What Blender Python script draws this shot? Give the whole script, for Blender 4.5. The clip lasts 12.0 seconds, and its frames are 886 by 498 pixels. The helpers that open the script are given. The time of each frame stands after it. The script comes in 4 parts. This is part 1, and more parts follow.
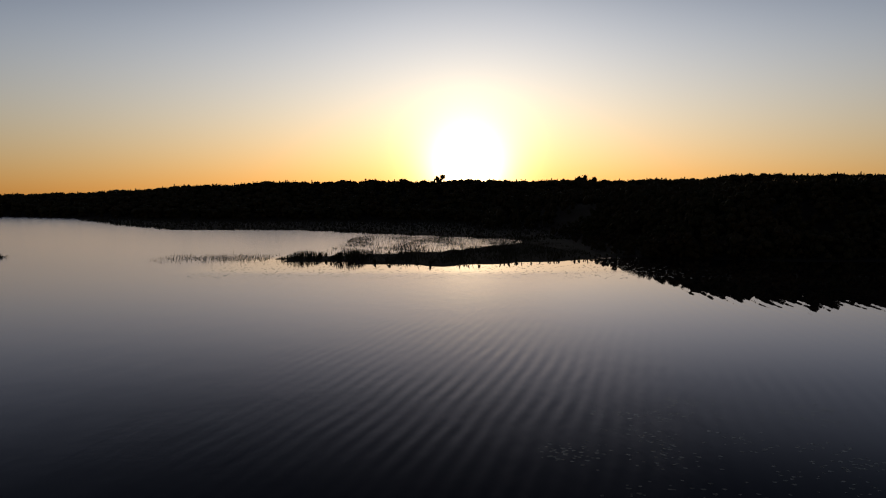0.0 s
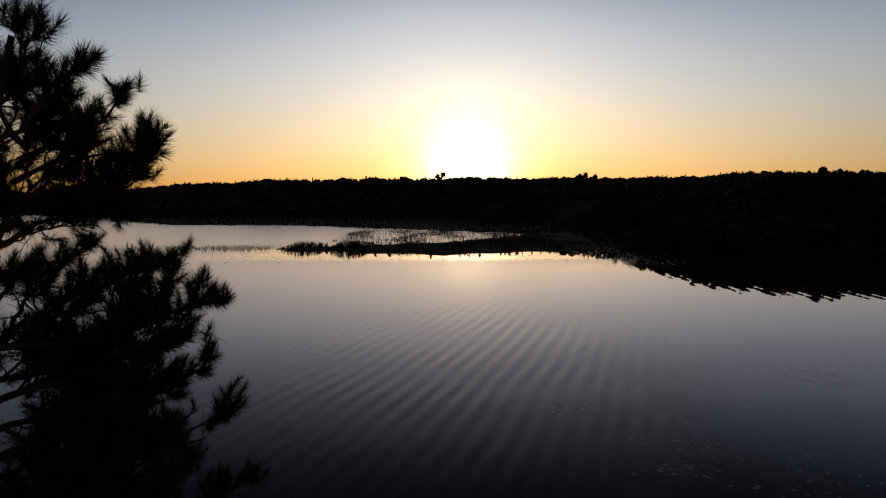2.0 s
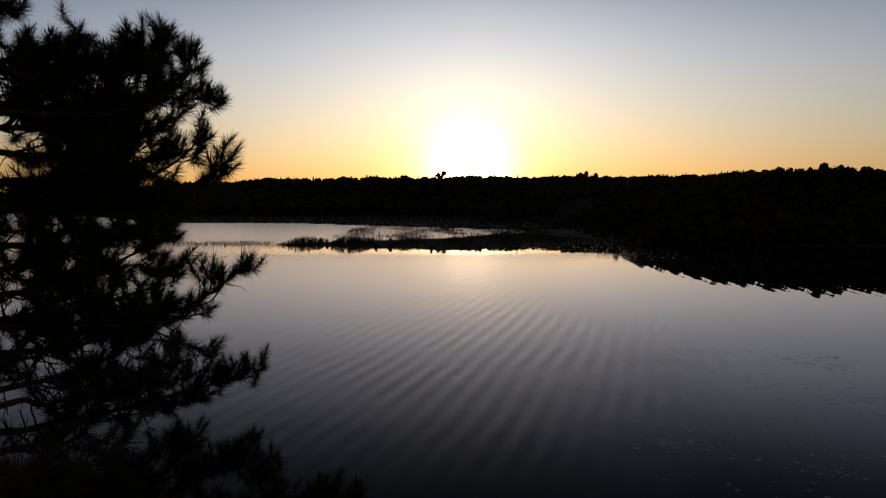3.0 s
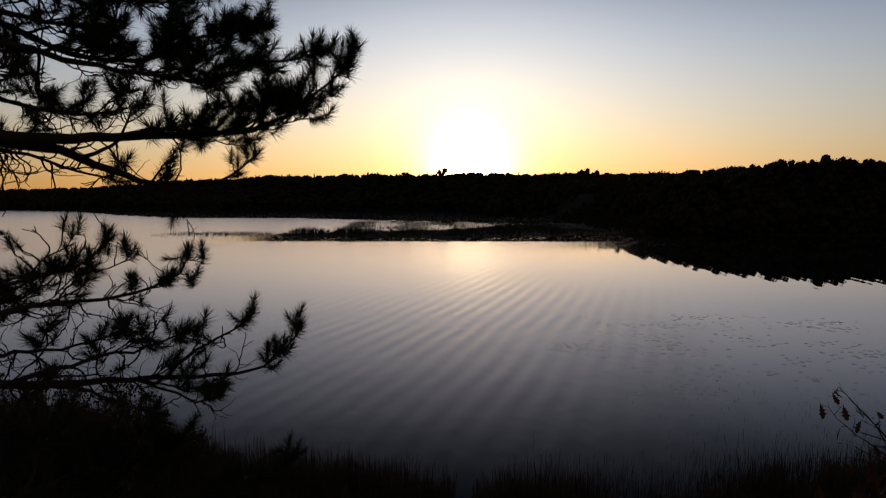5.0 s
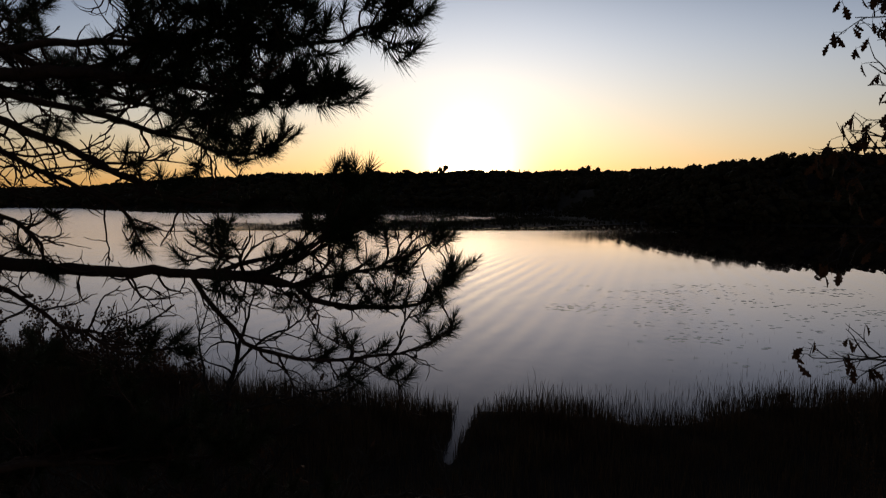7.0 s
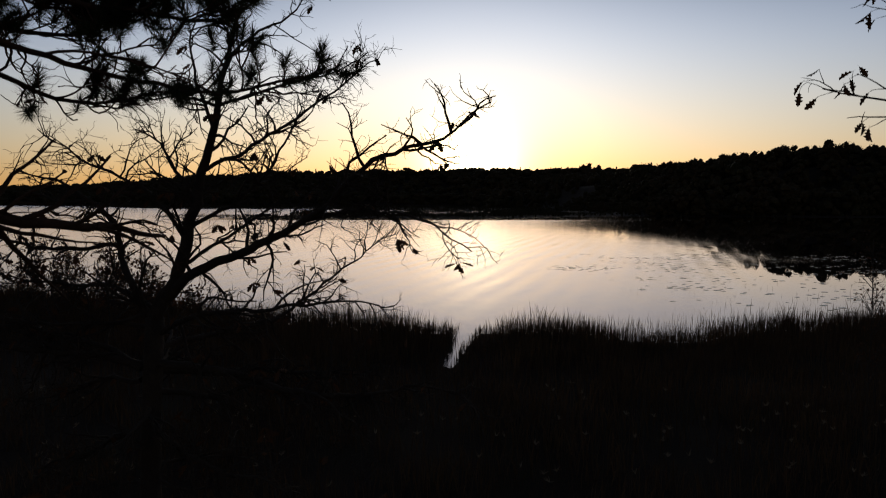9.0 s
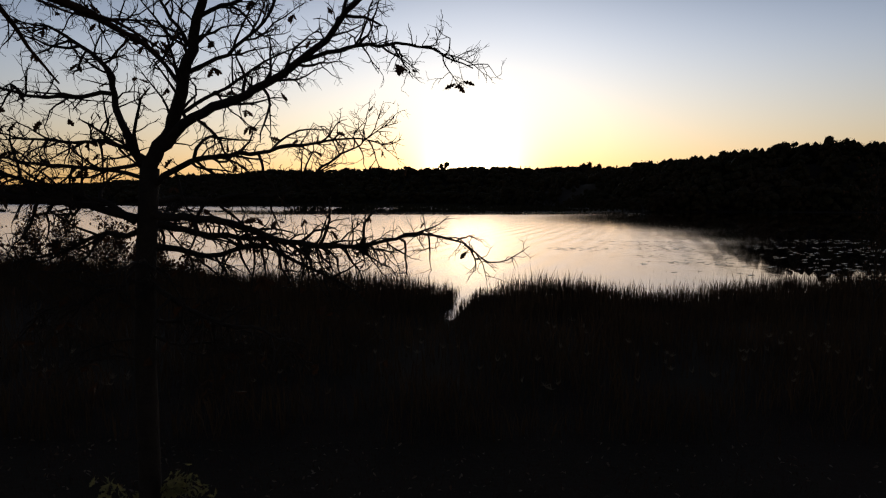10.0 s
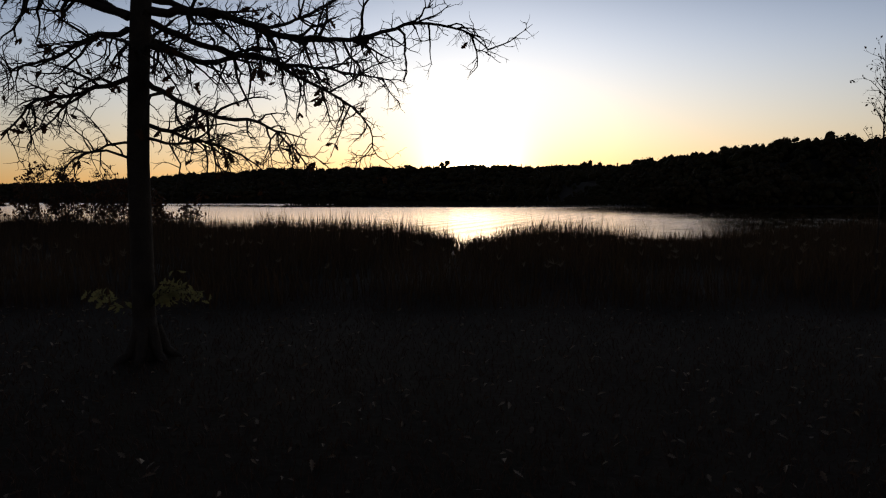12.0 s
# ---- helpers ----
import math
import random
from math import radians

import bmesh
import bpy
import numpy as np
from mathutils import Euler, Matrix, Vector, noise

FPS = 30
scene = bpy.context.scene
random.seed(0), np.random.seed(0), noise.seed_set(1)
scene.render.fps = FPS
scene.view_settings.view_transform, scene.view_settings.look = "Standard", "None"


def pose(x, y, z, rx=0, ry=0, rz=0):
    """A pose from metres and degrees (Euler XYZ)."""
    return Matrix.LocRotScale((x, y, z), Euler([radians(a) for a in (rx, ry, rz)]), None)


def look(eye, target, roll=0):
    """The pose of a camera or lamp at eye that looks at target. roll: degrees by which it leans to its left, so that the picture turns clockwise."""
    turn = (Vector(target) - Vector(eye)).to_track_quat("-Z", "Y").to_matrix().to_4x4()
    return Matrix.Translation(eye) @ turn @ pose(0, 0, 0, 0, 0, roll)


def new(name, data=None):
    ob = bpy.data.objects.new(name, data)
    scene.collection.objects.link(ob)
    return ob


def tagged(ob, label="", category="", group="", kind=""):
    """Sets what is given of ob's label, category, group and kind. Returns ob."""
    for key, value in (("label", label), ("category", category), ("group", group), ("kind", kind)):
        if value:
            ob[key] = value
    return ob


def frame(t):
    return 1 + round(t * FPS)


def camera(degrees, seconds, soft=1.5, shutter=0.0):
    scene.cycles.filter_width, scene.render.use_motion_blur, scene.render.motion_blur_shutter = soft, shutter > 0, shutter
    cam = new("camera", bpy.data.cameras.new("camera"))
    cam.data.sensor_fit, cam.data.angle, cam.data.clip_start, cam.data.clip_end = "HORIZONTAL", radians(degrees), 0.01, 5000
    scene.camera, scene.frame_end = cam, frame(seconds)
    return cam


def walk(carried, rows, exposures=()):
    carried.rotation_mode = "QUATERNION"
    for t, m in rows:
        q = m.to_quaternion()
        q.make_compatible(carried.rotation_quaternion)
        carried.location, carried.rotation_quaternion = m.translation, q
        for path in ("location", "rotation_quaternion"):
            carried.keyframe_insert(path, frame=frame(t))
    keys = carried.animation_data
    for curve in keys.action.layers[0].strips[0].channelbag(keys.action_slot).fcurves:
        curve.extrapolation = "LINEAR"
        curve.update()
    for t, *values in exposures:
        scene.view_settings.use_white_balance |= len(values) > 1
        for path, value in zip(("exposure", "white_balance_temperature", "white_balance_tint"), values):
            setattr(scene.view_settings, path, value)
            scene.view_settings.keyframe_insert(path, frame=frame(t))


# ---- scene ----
cam = camera(72.0, 12.0, soft=1.1, shutter=0.12)

# A drone sinks straight down over the lawn: seconds, height over the lake, pitch, heading.
PATH = [
    (0.0, pose(0, 0, 21.84, 85.01, 0, 0.00)),
    (0.5, pose(0, 0, 20.84, 85.05, 0, 0.01)),
    (1.0, pose(0, 0, 19.84, 85.09, 0, 0.02)),
    (1.5, pose(0, 0, 18.86, 85.12, 0, 0.03)),
    (2.0, pose(0, 0, 17.91, 85.14, 0, 0.05)),
    (2.5, pose(0, 0, 17.00, 85.16, 0, 0.08)),
    (3.0, pose(0, 0, 16.09, 85.19, 0, 0.11)),
    (3.5, pose(0, 0, 15.16, 85.21, 0, 0.13)),
    (4.0, pose(0, 0, 14.22, 85.22, 0, 0.16)),
    (4.5, pose(0, 0, 13.30, 85.24, 0, 0.19)),
    (5.0, pose(0, 0, 12.41, 85.26, 0, 0.21)),
    (5.5, pose(0, 0, 11.59, 85.26, 0, 0.24)),
    (6.0, pose(0, 0, 10.77, 85.27, 0, 0.26)),
    (6.5, pose(0, 0, 9.91, 85.28, 0, 0.27)),
    (7.0, pose(0, 0, 9.02, 85.31, 0, 0.29)),
    (7.5, pose(0, 0, 8.14, 85.35, 0, 0.31)),
    (8.0, pose(0, 0, 7.28, 85.38, 0, 0.32)),
    (8.5, pose(0, 0, 6.45, 85.40, 0, 0.34)),
    (9.0, pose(0, 0, 5.63, 85.41, 0, 0.36)),
    (9.5, pose(0, 0, 4.78, 85.43, 0, 0.37)),
    (10.0, pose(0, 0, 3.98, 85.45, 0, 0.39)),
    (10.5, pose(0, 0, 3.35, 85.46, 0, 0.40)),
    (11.0, pose(0, 0, 2.73, 85.47, 0, 0.41)),
    (11.5, pose(0, 0, 2.17, 85.50, 0, 0.43)),
    (12.0, pose(0, 0, 1.80, 85.50, 0, 0.44)),
]
walk(cam, PATH, exposures=[(0.0, 0.0, 6500, 10), (5.5, 0.12, 6300, 10), (9.5, 0.28, 6120, 10), (12.0, 0.35, 6090, 10)])

# ---- light: the sun just over the far ridge, a clear evening sky ----
SUN_AZ, SUN_EL = 2.3, 1.55  # degrees right of straight ahead, over the horizon
sun_dir = Vector((math.sin(radians(SUN_AZ)) * math.cos(radians(SUN_EL)), math.cos(radians(SUN_AZ)) * math.cos(radians(SUN_EL)), math.sin(radians(SUN_EL))))
world = bpy.data.worlds.new("evening_sky")
scene.world = world
world.use_nodes = True
wn, wl = world.node_tree.nodes, world.node_tree.links
wn.clear()


def wnode(kind, **values):
    n = wn.new(kind)
    for i, v in values.items():
        n.inputs[int(i[1:])].default_value = v
    return n


def wmath(op, a, b=None):
    n = wn.new("ShaderNodeMath")
    n.operation = op
    for i, v in ((0, a), (1, b)):
        if v is None:
            continue
        if isinstance(v, (int, float)):
            n.inputs[i].default_value = v
        else:
            wl.new(v, n.inputs[i])
    return n.outputs[0]


sky = wn.new("ShaderNodeTexSky")
sky.sky_type, sky.sun_disc = "NISHITA", False
sky.sun_elevation, sky.sun_rotation = radians(SUN_EL), radians(SUN_AZ)
sky.altitude, sky.air_density, sky.dust_density, sky.ozone_density = 300, 1.0, 0.7, 2.5
sky_bg = wnode("ShaderNodeBackground", _1=0.02)
wl.new(sky.outputs[0], sky_bg.inputs[0])
# haze lit by the low sun: brightest round it, reddened towards the horizon, with a white aureole that also stands in
# for lens bloom
coord = wn.new("ShaderNodeTexCoord")
AUREOLE = Vector((math.sin(radians(SUN_AZ)), math.cos(radians(SUN_AZ)), math.tan(radians(2.6)))).normalized()
dot = wn.new("ShaderNodeVectorMath")
dot.operation = "DOT_PRODUCT"
dot.inputs[1].default_value = AUREOLE
wl.new(coord.outputs["Generated"], dot.inputs[0])
angle = wmath("MULTIPLY", wmath("ARCCOSINE", wmath("MINIMUM", dot.outputs["Value"], 0.999999)), 180 / math.pi)
axes = wn.new("ShaderNodeSeparateXYZ")
wl.new(coord.outputs["Generated"], axes.inputs[0])
height = wmath("MULTIPLY", wmath("ARCSINE", wmath("MAXIMUM", axes.outputs[2], 0.0)), 180 / math.pi)


def fade(x, scale):
    return wmath("EXPONENT", wmath("DIVIDE", x, -scale))


low = fade(height, 6.0)
turn = wmath("DIVIDE", angle, 75.0)
anti = wmath("MULTIPLY", wmath("SUBTRACT", 1.0, wmath("EXPONENT", wmath("MULTIPLY", wmath("POWER", turn, 4.0), -1.0))), 0.075)  # the pale sky opposite the sunset
haze = wmath("MULTIPLY", wmath("MULTIPLY", wmath("ADD", fade(angle, 30.0), anti), fade(height, 17.0)), 2.2)
haze = wmath("MULTIPLY", haze, wmath("EXPONENT", wmath("MULTIPLY", wmath("POWER", wmath("DIVIDE", height, 24.0), 6.0), -0.9)))
steep = wmath("DIVIDE", height, 26.0)
haze = wmath("MULTIPLY", haze, wmath("EXPONENT", wmath("MULTIPLY", wmath("POWER", steep, 5.0), wmath("MULTIPLY", wmath("MAXIMUM", wmath("SUBTRACT", angle, 14.0), 0.0), -0.13))))
haze = wmath("MULTIPLY", haze, wmath("SUBTRACT", 1.0, wmath("MULTIPLY", fade(height, 4.0), 0.25)))
tone = wn.new("ShaderNodeCombineXYZ")
wl.new(haze, tone.inputs[0])
aside = wmath("MINIMUM", wmath("SUBTRACT", angle, 27.0), 12.0)  # warmer near the sun, bluer away from it
wl.new(wmath("MULTIPLY", haze, wmath("EXPONENT", wmath("ADD", wmath("SUBTRACT", 0.15, low), wmath("MULTIPLY", aside, 0.004)))), tone.inputs[1])
wl.new(wmath("MULTIPLY", haze, wmath("EXPONENT", wmath("ADD", wmath("SUBTRACT", 0.41, wmath("MULTIPLY", low, 2.75)), wmath("MULTIPLY", aside, 0.010)))), tone.inputs[2])
haze_bg = wnode("ShaderNodeBackground", _1=1.0)
wl.new(tone.outputs[0], haze_bg.inputs[0])


def halo(strength, width, colour):
    bg = wnode("ShaderNodeBackground", _0=(*colour, 1))
    q = wmath("DIVIDE", angle, width)
    wl.new(wmath("MULTIPLY", wmath("EXPONENT", wmath("MULTIPLY", wmath("MULTIPLY", q, q), -1.0)), strength), bg.inputs[1])
    return bg.outputs[0]


def wadd(a, b):
    n = wn.new("ShaderNodeAddShader")
    wl.new(a, n.inputs[0])
    wl.new(b, n.inputs[1])
    return n.outputs[0]


# the dimmer blue of the upper sky
dome_bg = wnode("ShaderNodeBackground", _0=(0.68, 0.82, 1.3, 1))
wl.new(wmath("MULTIPLY", wmath("SUBTRACT", 1.0, fade(height, 20.0)), 0.03), dome_bg.inputs[1])
wout = wn.new("ShaderNodeOutputWorld")
aureole = wadd(wadd(halo(2.6, 2.4, (1.0, 0.80, 0.48)), halo(1.7, 4.1, (1.0, 0.80, 0.45))), halo(0.12, 9.0, (1.0, 0.80, 0.45)))
wl.new(wadd(wadd(sky_bg.outputs[0], dome_bg.outputs[0]), wadd(haze_bg.outputs[0], aureole)), wout.inputs[0])

sun = new("sun", bpy.data.lights.new("sun", "SUN"))
sun.data.energy, sun.data.angle, sun.data.color = 2.0, radians(0.53), (1.0, 0.62, 0.30)
sun.matrix_world = look((0, 300, 120), Vector((0, 300, 120)) - sun_dir)


# ---- materials ----
def material(name, colour, rough, second=None, scale=3.0, fine=40.0, bump=0.0, bump_scale=30.0, spec=0.3, island=0.0, translucent=0.0):
    """Two scales of colour change, a bump, and an optional spread from piece to piece."""
    m = bpy.data.materials.new(name)
    m.use_nodes = True
    n, l = m.node_tree.nodes, m.node_tree.links
    b = n["Principled BSDF"]
    tc = n.new("ShaderNodeTexCoord")
    big, small = n.new("ShaderNodeTexNoise"), n.new("ShaderNodeTexNoise")
    big.inputs["Scale"].default_value, small.inputs["Scale"].default_value = scale, fine
    big.inputs["Detail"].default_value = small.inputs["Detail"].default_value = 4
    l.new(tc.outputs["Object"], big.inputs["Vector"])
    l.new(tc.outputs["Object"], small.inputs["Vector"])
    mix = n.new("ShaderNodeMix")
    mix.data_type = "RGBA"
    mix.inputs[6].default_value = (*colour, 1)
    mix.inputs[7].default_value = (*(second or [c * 0.55 for c in colour]), 1)
    ma = n.new("ShaderNodeMath")
    ma.operation = "MULTIPLY_ADD"
    l.new(small.outputs[0], ma.inputs[0])
    ma.inputs[1].default_value = 0.6
    sub = n.new("ShaderNodeMath")
    sub.operation = "MULTIPLY_ADD"
    l.new(big.outputs[0], sub.inputs[0])
    sub.inputs[1].default_value, sub.inputs[2].default_value = 1.6, -0.6
    l.new(sub.outputs[0], ma.inputs[2])
    ma.use_clamp = True
    factor = ma.outputs[0]
    if island:
        g = n.new("ShaderNodeNewGeometry")
        im = n.new("ShaderNodeMath")
        im.operation = "MULTIPLY_ADD"
        im.use_clamp = True
        l.new(g.outputs["Random Per Island"], im.inputs[0])
        im.inputs[1].default_value = island
        l.new(factor, im.inputs[2])
        factor = im.outputs[0]
    l.new(factor, mix.inputs[0])
    l.new(mix.outputs[2], b.inputs["Base Color"])
    b.inputs["Roughness"].default_value = rough
    b.inputs["Specular IOR Level"].default_value = spec
    if translucent:
        tr, ms = n.new("ShaderNodeBsdfTranslucent"), n.new("ShaderNodeMixShader")
        l.new(mix.outputs[2], tr.inputs[0])
        ms.inputs[0].default_value = translucent
        l.new(b.outputs[0], ms.inputs[1])
        l.new(tr.outputs[0], ms.inputs[2])
        l.new(ms.outputs[0], n["Material Output"].inputs[0])
    if bump:
        bn, tx = n.new("ShaderNodeBump"), n.new("ShaderNodeTexNoise")
        tx.inputs["Scale"].default_value, tx.inputs["Detail"].default_value = bump_scale, 6
        l.new(tc.outputs["Object"], tx.inputs["Vector"])
        bn.inputs["Strength"].default_value, bn.inputs["Distance"].default_value = bump, 0.03
        l.new(tx.outputs[0], bn.inputs["Height"])
        l.new(bn.outputs[0], b.inputs["Normal"])
    return m


M_SOIL = material("soil", (0.036, 0.024, 0.016), 0.95, (0.024, 0.018, 0.01), 0.4, 9, 0.6, 12, 0.1)
M_GRASS = material("grass", (0.085, 0.042, 0.022), 0.7, (0.07, 0.037, 0.024), 0.6, 6, 0, 1, 0.2, 0.5, 0.2)
M_REED = material("reed", (0.125, 0.072, 0.036), 0.75, (0.058, 0.036, 0.02), 0.5, 5, 0, 1, 0.2, 0.6, 0.35)
M_MARSH = material("marsh_grass", (0.055, 0.042, 0.022), 0.85, (0.03, 0.027, 0.013), 0.05, 1, 0, 1, 0.1, 0.6)
M_WOODS = material("woods_foliage", (0.028, 0.034, 0.013), 0.8, (0.05, 0.034, 0.016), 0.05, 0.7, 0, 1, 0.1, 0.5)
M_BARK = material("oak_bark", (0.075, 0.058, 0.045), 0.9, (0.03, 0.024, 0.02), 4, 30, 0.9, 22, 0.15)
M_PINEBARK = material("pine_bark", (0.10, 0.055, 0.035), 0.9, (0.04, 0.026, 0.02), 4, 24, 0.9, 18, 0.15)
M_NEEDLE = material("pine_needles", (0.024, 0.04, 0.016), 0.6, (0.04, 0.042, 0.016), 1.2, 12, 0, 1, 0.25, 0.4, 0.15)
M_LEAF = material("dry_leaf", (0.13, 0.055, 0.022), 0.7, (0.07, 0.035, 0.018), 6, 40, 0, 1, 0.25, 0.4, 0.3)
M_GREENLEAF = material("yellow_green_leaf", (0.22, 0.27, 0.10), 0.6, (0.30, 0.24, 0.10), 6, 40, 0, 1, 0.3, 0.4, 0.5)
M_FALLEN = material("fallen_leaf", (0.34, 0.25, 0.16), 0.6, (0.11, 0.06, 0.03), 3, 40, 0, 1, 0.35, 0.5)
M_PAD = material("lily_pad", (0.06, 0.065, 0.03), 0.15, (0.09, 0.06, 0.03), 1, 8, 0, 1, 0.5, 0.5)
M_SEED = material("seed_head", (0.30, 0.25, 0.18), 0.9, (0.16, 0.12, 0.08), 3, 20, 0, 1, 0.1, 0.4)


def water_material():
    m = bpy.data.materials.new("lake_water")
    m.use_nodes = True
    n, l = m.node_tree.nodes, m.node_tree.links
    n.remove(n["Principled BSDF"])
    body, b, skin, mix = n.new("ShaderNodeBsdfDiffuse"), n.new("ShaderNodeBsdfGlossy"), n.new("ShaderNodeLayerWeight"), n.new("ShaderNodeMixShader")
    body.inputs["Color"].default_value = (0.012, 0.010, 0.011, 1)  # peat-stained
    b.inputs["Color"].default_value = (1.0, 0.925, 0.935, 1)
    skin.inputs["Blend"].default_value = 0.5
    l.new(body.outputs[0], mix.inputs[1])
    l.new(b.outputs[0], mix.inputs[2])
    l.new(mix.outputs[0], n["Material Output"].inputs[0])
    g = n.new("ShaderNodeNewGeometry")
    sep = n.new("ShaderNodeSeparateXYZ")
    l.new(g.outputs["Position"], sep.inputs[0])

    def mth(op, a, c=None, d=None):
        q = n.new("ShaderNodeMath")
        q.operation = op
        for i, v in enumerate((a, c, d)):
            if v is None:
                continue
            if isinstance(v, (int, float)):
                q.inputs[i].default_value = v
            else:
                l.new(v, q.inputs[i])
        return q.outputs[0]

    # the mirror fades with the fifth power of the slant of view
    l.new(mth("MINIMUM", mth("MULTIPLY", mth("POWER", skin.outputs["Facing"], 5.0), 1.18), 1.0), mix.inputs[0])

    def nz(scale, detail, stretch=(1, 1, 1), turn=0.0):
        mp = n.new("ShaderNodeMapping")
        mp.inputs["Scale"].default_value = stretch
        mp.inputs["Rotation"].default_value = (0, 0, radians(turn))
        l.new(g.outputs["Position"], mp.inputs[0])
        t = n.new("ShaderNodeTexNoise")
        t.inputs["Scale"].default_value, t.inputs["Detail"].default_value = scale, detail
        l.new(mp.outputs[0], t.inputs[0])
        return t.outputs[0]

    def zone(cx, cy, rx, ry, power=1.0):
        u = mth("DIVIDE", mth("SUBTRACT", sep.outputs[0], cx), rx)
        v = mth("DIVIDE", mth("SUBTRACT", sep.outputs[1], cy), ry)
        return mth("EXPONENT", mth("MULTIPLY", mth("POWER", mth("ADD", mth("MULTIPLY", u, u), mth("MULTIPLY", v, v)), power), -1.0))

    def train(turn, length, wander):
        """A train of long low waves; turn: the heading of their crests from straight ahead, to the right."""
        a = radians(turn)
        across = mth("ADD", mth("MULTIPLY", sep.outputs[0], math.cos(a)), mth("MULTIPLY", sep.outputs[1], -math.sin(a)))
        across = mth("ADD", across, mth("MULTIPLY", nz(0.05, 2), wander))
        return mth("SINE", mth("MULTIPLY", across, 2 * math.pi / length))

    wake = mth("MULTIPLY", mth("MULTIPLY", train(19, 1.9, 1.8), zone(13, 66, 23, 32)), mth("MULTIPLY_ADD", nz(0.07, 2), 2.2, -0.55))
    wake2 = mth("MULTIPLY", mth("MULTIPLY", train(8, 2.6, 3.0), zone(66, 130, 45, 40)), nz(0.06, 2))
    small = mth("SUBTRACT", nz(1.6, 3, (1, 0.45, 1), 12), 0.5)
    swell = mth("SUBTRACT", nz(0.22, 3, (1, 0.6, 1), -20), 0.5)
    # smooth water by wooded hill, pads and spit, placed to fit the camera's view

    def ramp(a, b, value):
        return mth("MINIMUM", mth("MAXIMUM", mth("DIVIDE", mth("SUBTRACT", value, a), b - a), 0.0), 1.0)

    pad_wedge = mth("MULTIPLY", ramp(0.0, 6.0, mth("MULTIPLY_ADD", sep.outputs[1], -0.39, sep.outputs[0])), ramp(70.0, 52.0, sep.outputs[1]))
    spit_smooth = mth("MULTIPLY", ramp(168.0, 180.0, sep.outputs[1]), ramp(222.0, 206.0, sep.outputs[1]))
    spit_smooth = mth("MULTIPLY", spit_smooth, ramp(-80.0, -50.0, sep.outputs[0]))
    hill = mth("MAXIMUM", zone(95, 115, 72, 95, 4.0), zone(62, 66, 37, 25, 4.0))
    calm = mth("SUBTRACT", 1.0, mth("MULTIPLY", mth("MAXIMUM", hill, mth("MAXIMUM", pad_wedge, spit_smooth)), 0.92))
    wake = mth("MULTIPLY", wake, mth("MULTIPLY_ADD", pad_wedge, -0.85, 1.0))
    h = mth("ADD", mth("MULTIPLY", wake, 0.027), mth("MULTIPLY", wake2, 0.009))
    h = mth("ADD", h, mth("MULTIPLY", mth("MULTIPLY", small, 0.006), calm))
    h = mth("ADD", h, mth("MULTIPLY", mth("MULTIPLY", swell, 0.03), calm))
    bn = n.new("ShaderNodeBump")
    bn.inputs["Strength"].default_value, bn.inputs["Distance"].default_value = 1.0, 1.0
    l.new(h, bn.inputs["Height"])
    # normals tilted towards the camera's side, so that reflections fit its view
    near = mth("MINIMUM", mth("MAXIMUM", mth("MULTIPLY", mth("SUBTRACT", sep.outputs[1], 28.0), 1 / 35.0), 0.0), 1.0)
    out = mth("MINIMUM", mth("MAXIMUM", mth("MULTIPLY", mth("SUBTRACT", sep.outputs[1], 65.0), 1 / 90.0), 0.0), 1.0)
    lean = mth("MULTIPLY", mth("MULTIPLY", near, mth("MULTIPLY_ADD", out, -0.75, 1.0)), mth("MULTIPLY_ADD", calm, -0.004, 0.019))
    lean = mth("MULTIPLY", lean, mth("SUBTRACT", 1.0, mth("MAXIMUM", mth("MULTIPLY", pad_wedge, 0.6), spit_smooth)))
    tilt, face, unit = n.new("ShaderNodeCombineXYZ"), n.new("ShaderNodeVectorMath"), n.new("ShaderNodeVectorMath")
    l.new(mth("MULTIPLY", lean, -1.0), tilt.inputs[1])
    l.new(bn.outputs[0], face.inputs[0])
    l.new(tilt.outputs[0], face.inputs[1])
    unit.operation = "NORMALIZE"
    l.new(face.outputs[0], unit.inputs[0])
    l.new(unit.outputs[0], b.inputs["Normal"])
    # wind-ruffled water far out, smooth water in the patches fitted above
    far = mth("MULTIPLY", mth("SUBTRACT", sep.outputs[1], 40.0), 1 / 150.0)
    rough = mth("ADD", mth("MULTIPLY", mth("MINIMUM", mth("MAXIMUM", far, 0.0), 1.0), 0.04), 0.15)
    l.new(mth("MULTIPLY", rough, calm), b.inputs["Roughness"])
    return m


M_WATER = water_material()


# ---- mesh helpers ----
def make(name, verts, faces, mat, parent=None, label="", smooth=False):
    me = bpy.data.meshes.new(name)
    if isinstance(verts, np.ndarray) and isinstance(faces, np.ndarray):
        k = faces.shape[1]
        me.vertices.add(len(verts))
        me.vertices.foreach_set("co", verts.astype(np.float32).ravel())
        me.loops.add(faces.size)
        me.loops.foreach_set("vertex_index", faces.astype(np.int32).ravel())
        me.polygons.add(len(faces))
        me.polygons.foreach_set("loop_start", np.arange(0, faces.size, k, dtype=np.int32))
        me.update(calc_edges=True)
    else:
        me.from_pydata([tuple(v) for v in verts], [], faces)
        me.update()
    me.materials.append(mat)
    if smooth:
        me.polygons.foreach_set("use_smooth", np.ones(len(me.polygons), dtype=bool))
    ob = new(name, me)
    if parent:
        ob.parent = parent
    if label:
        tagged(ob, label)
    return ob


def base(name, at, label, category, group=""):
    ob = new(name)
    ob.location = at
    return tagged(ob, label, category, group)


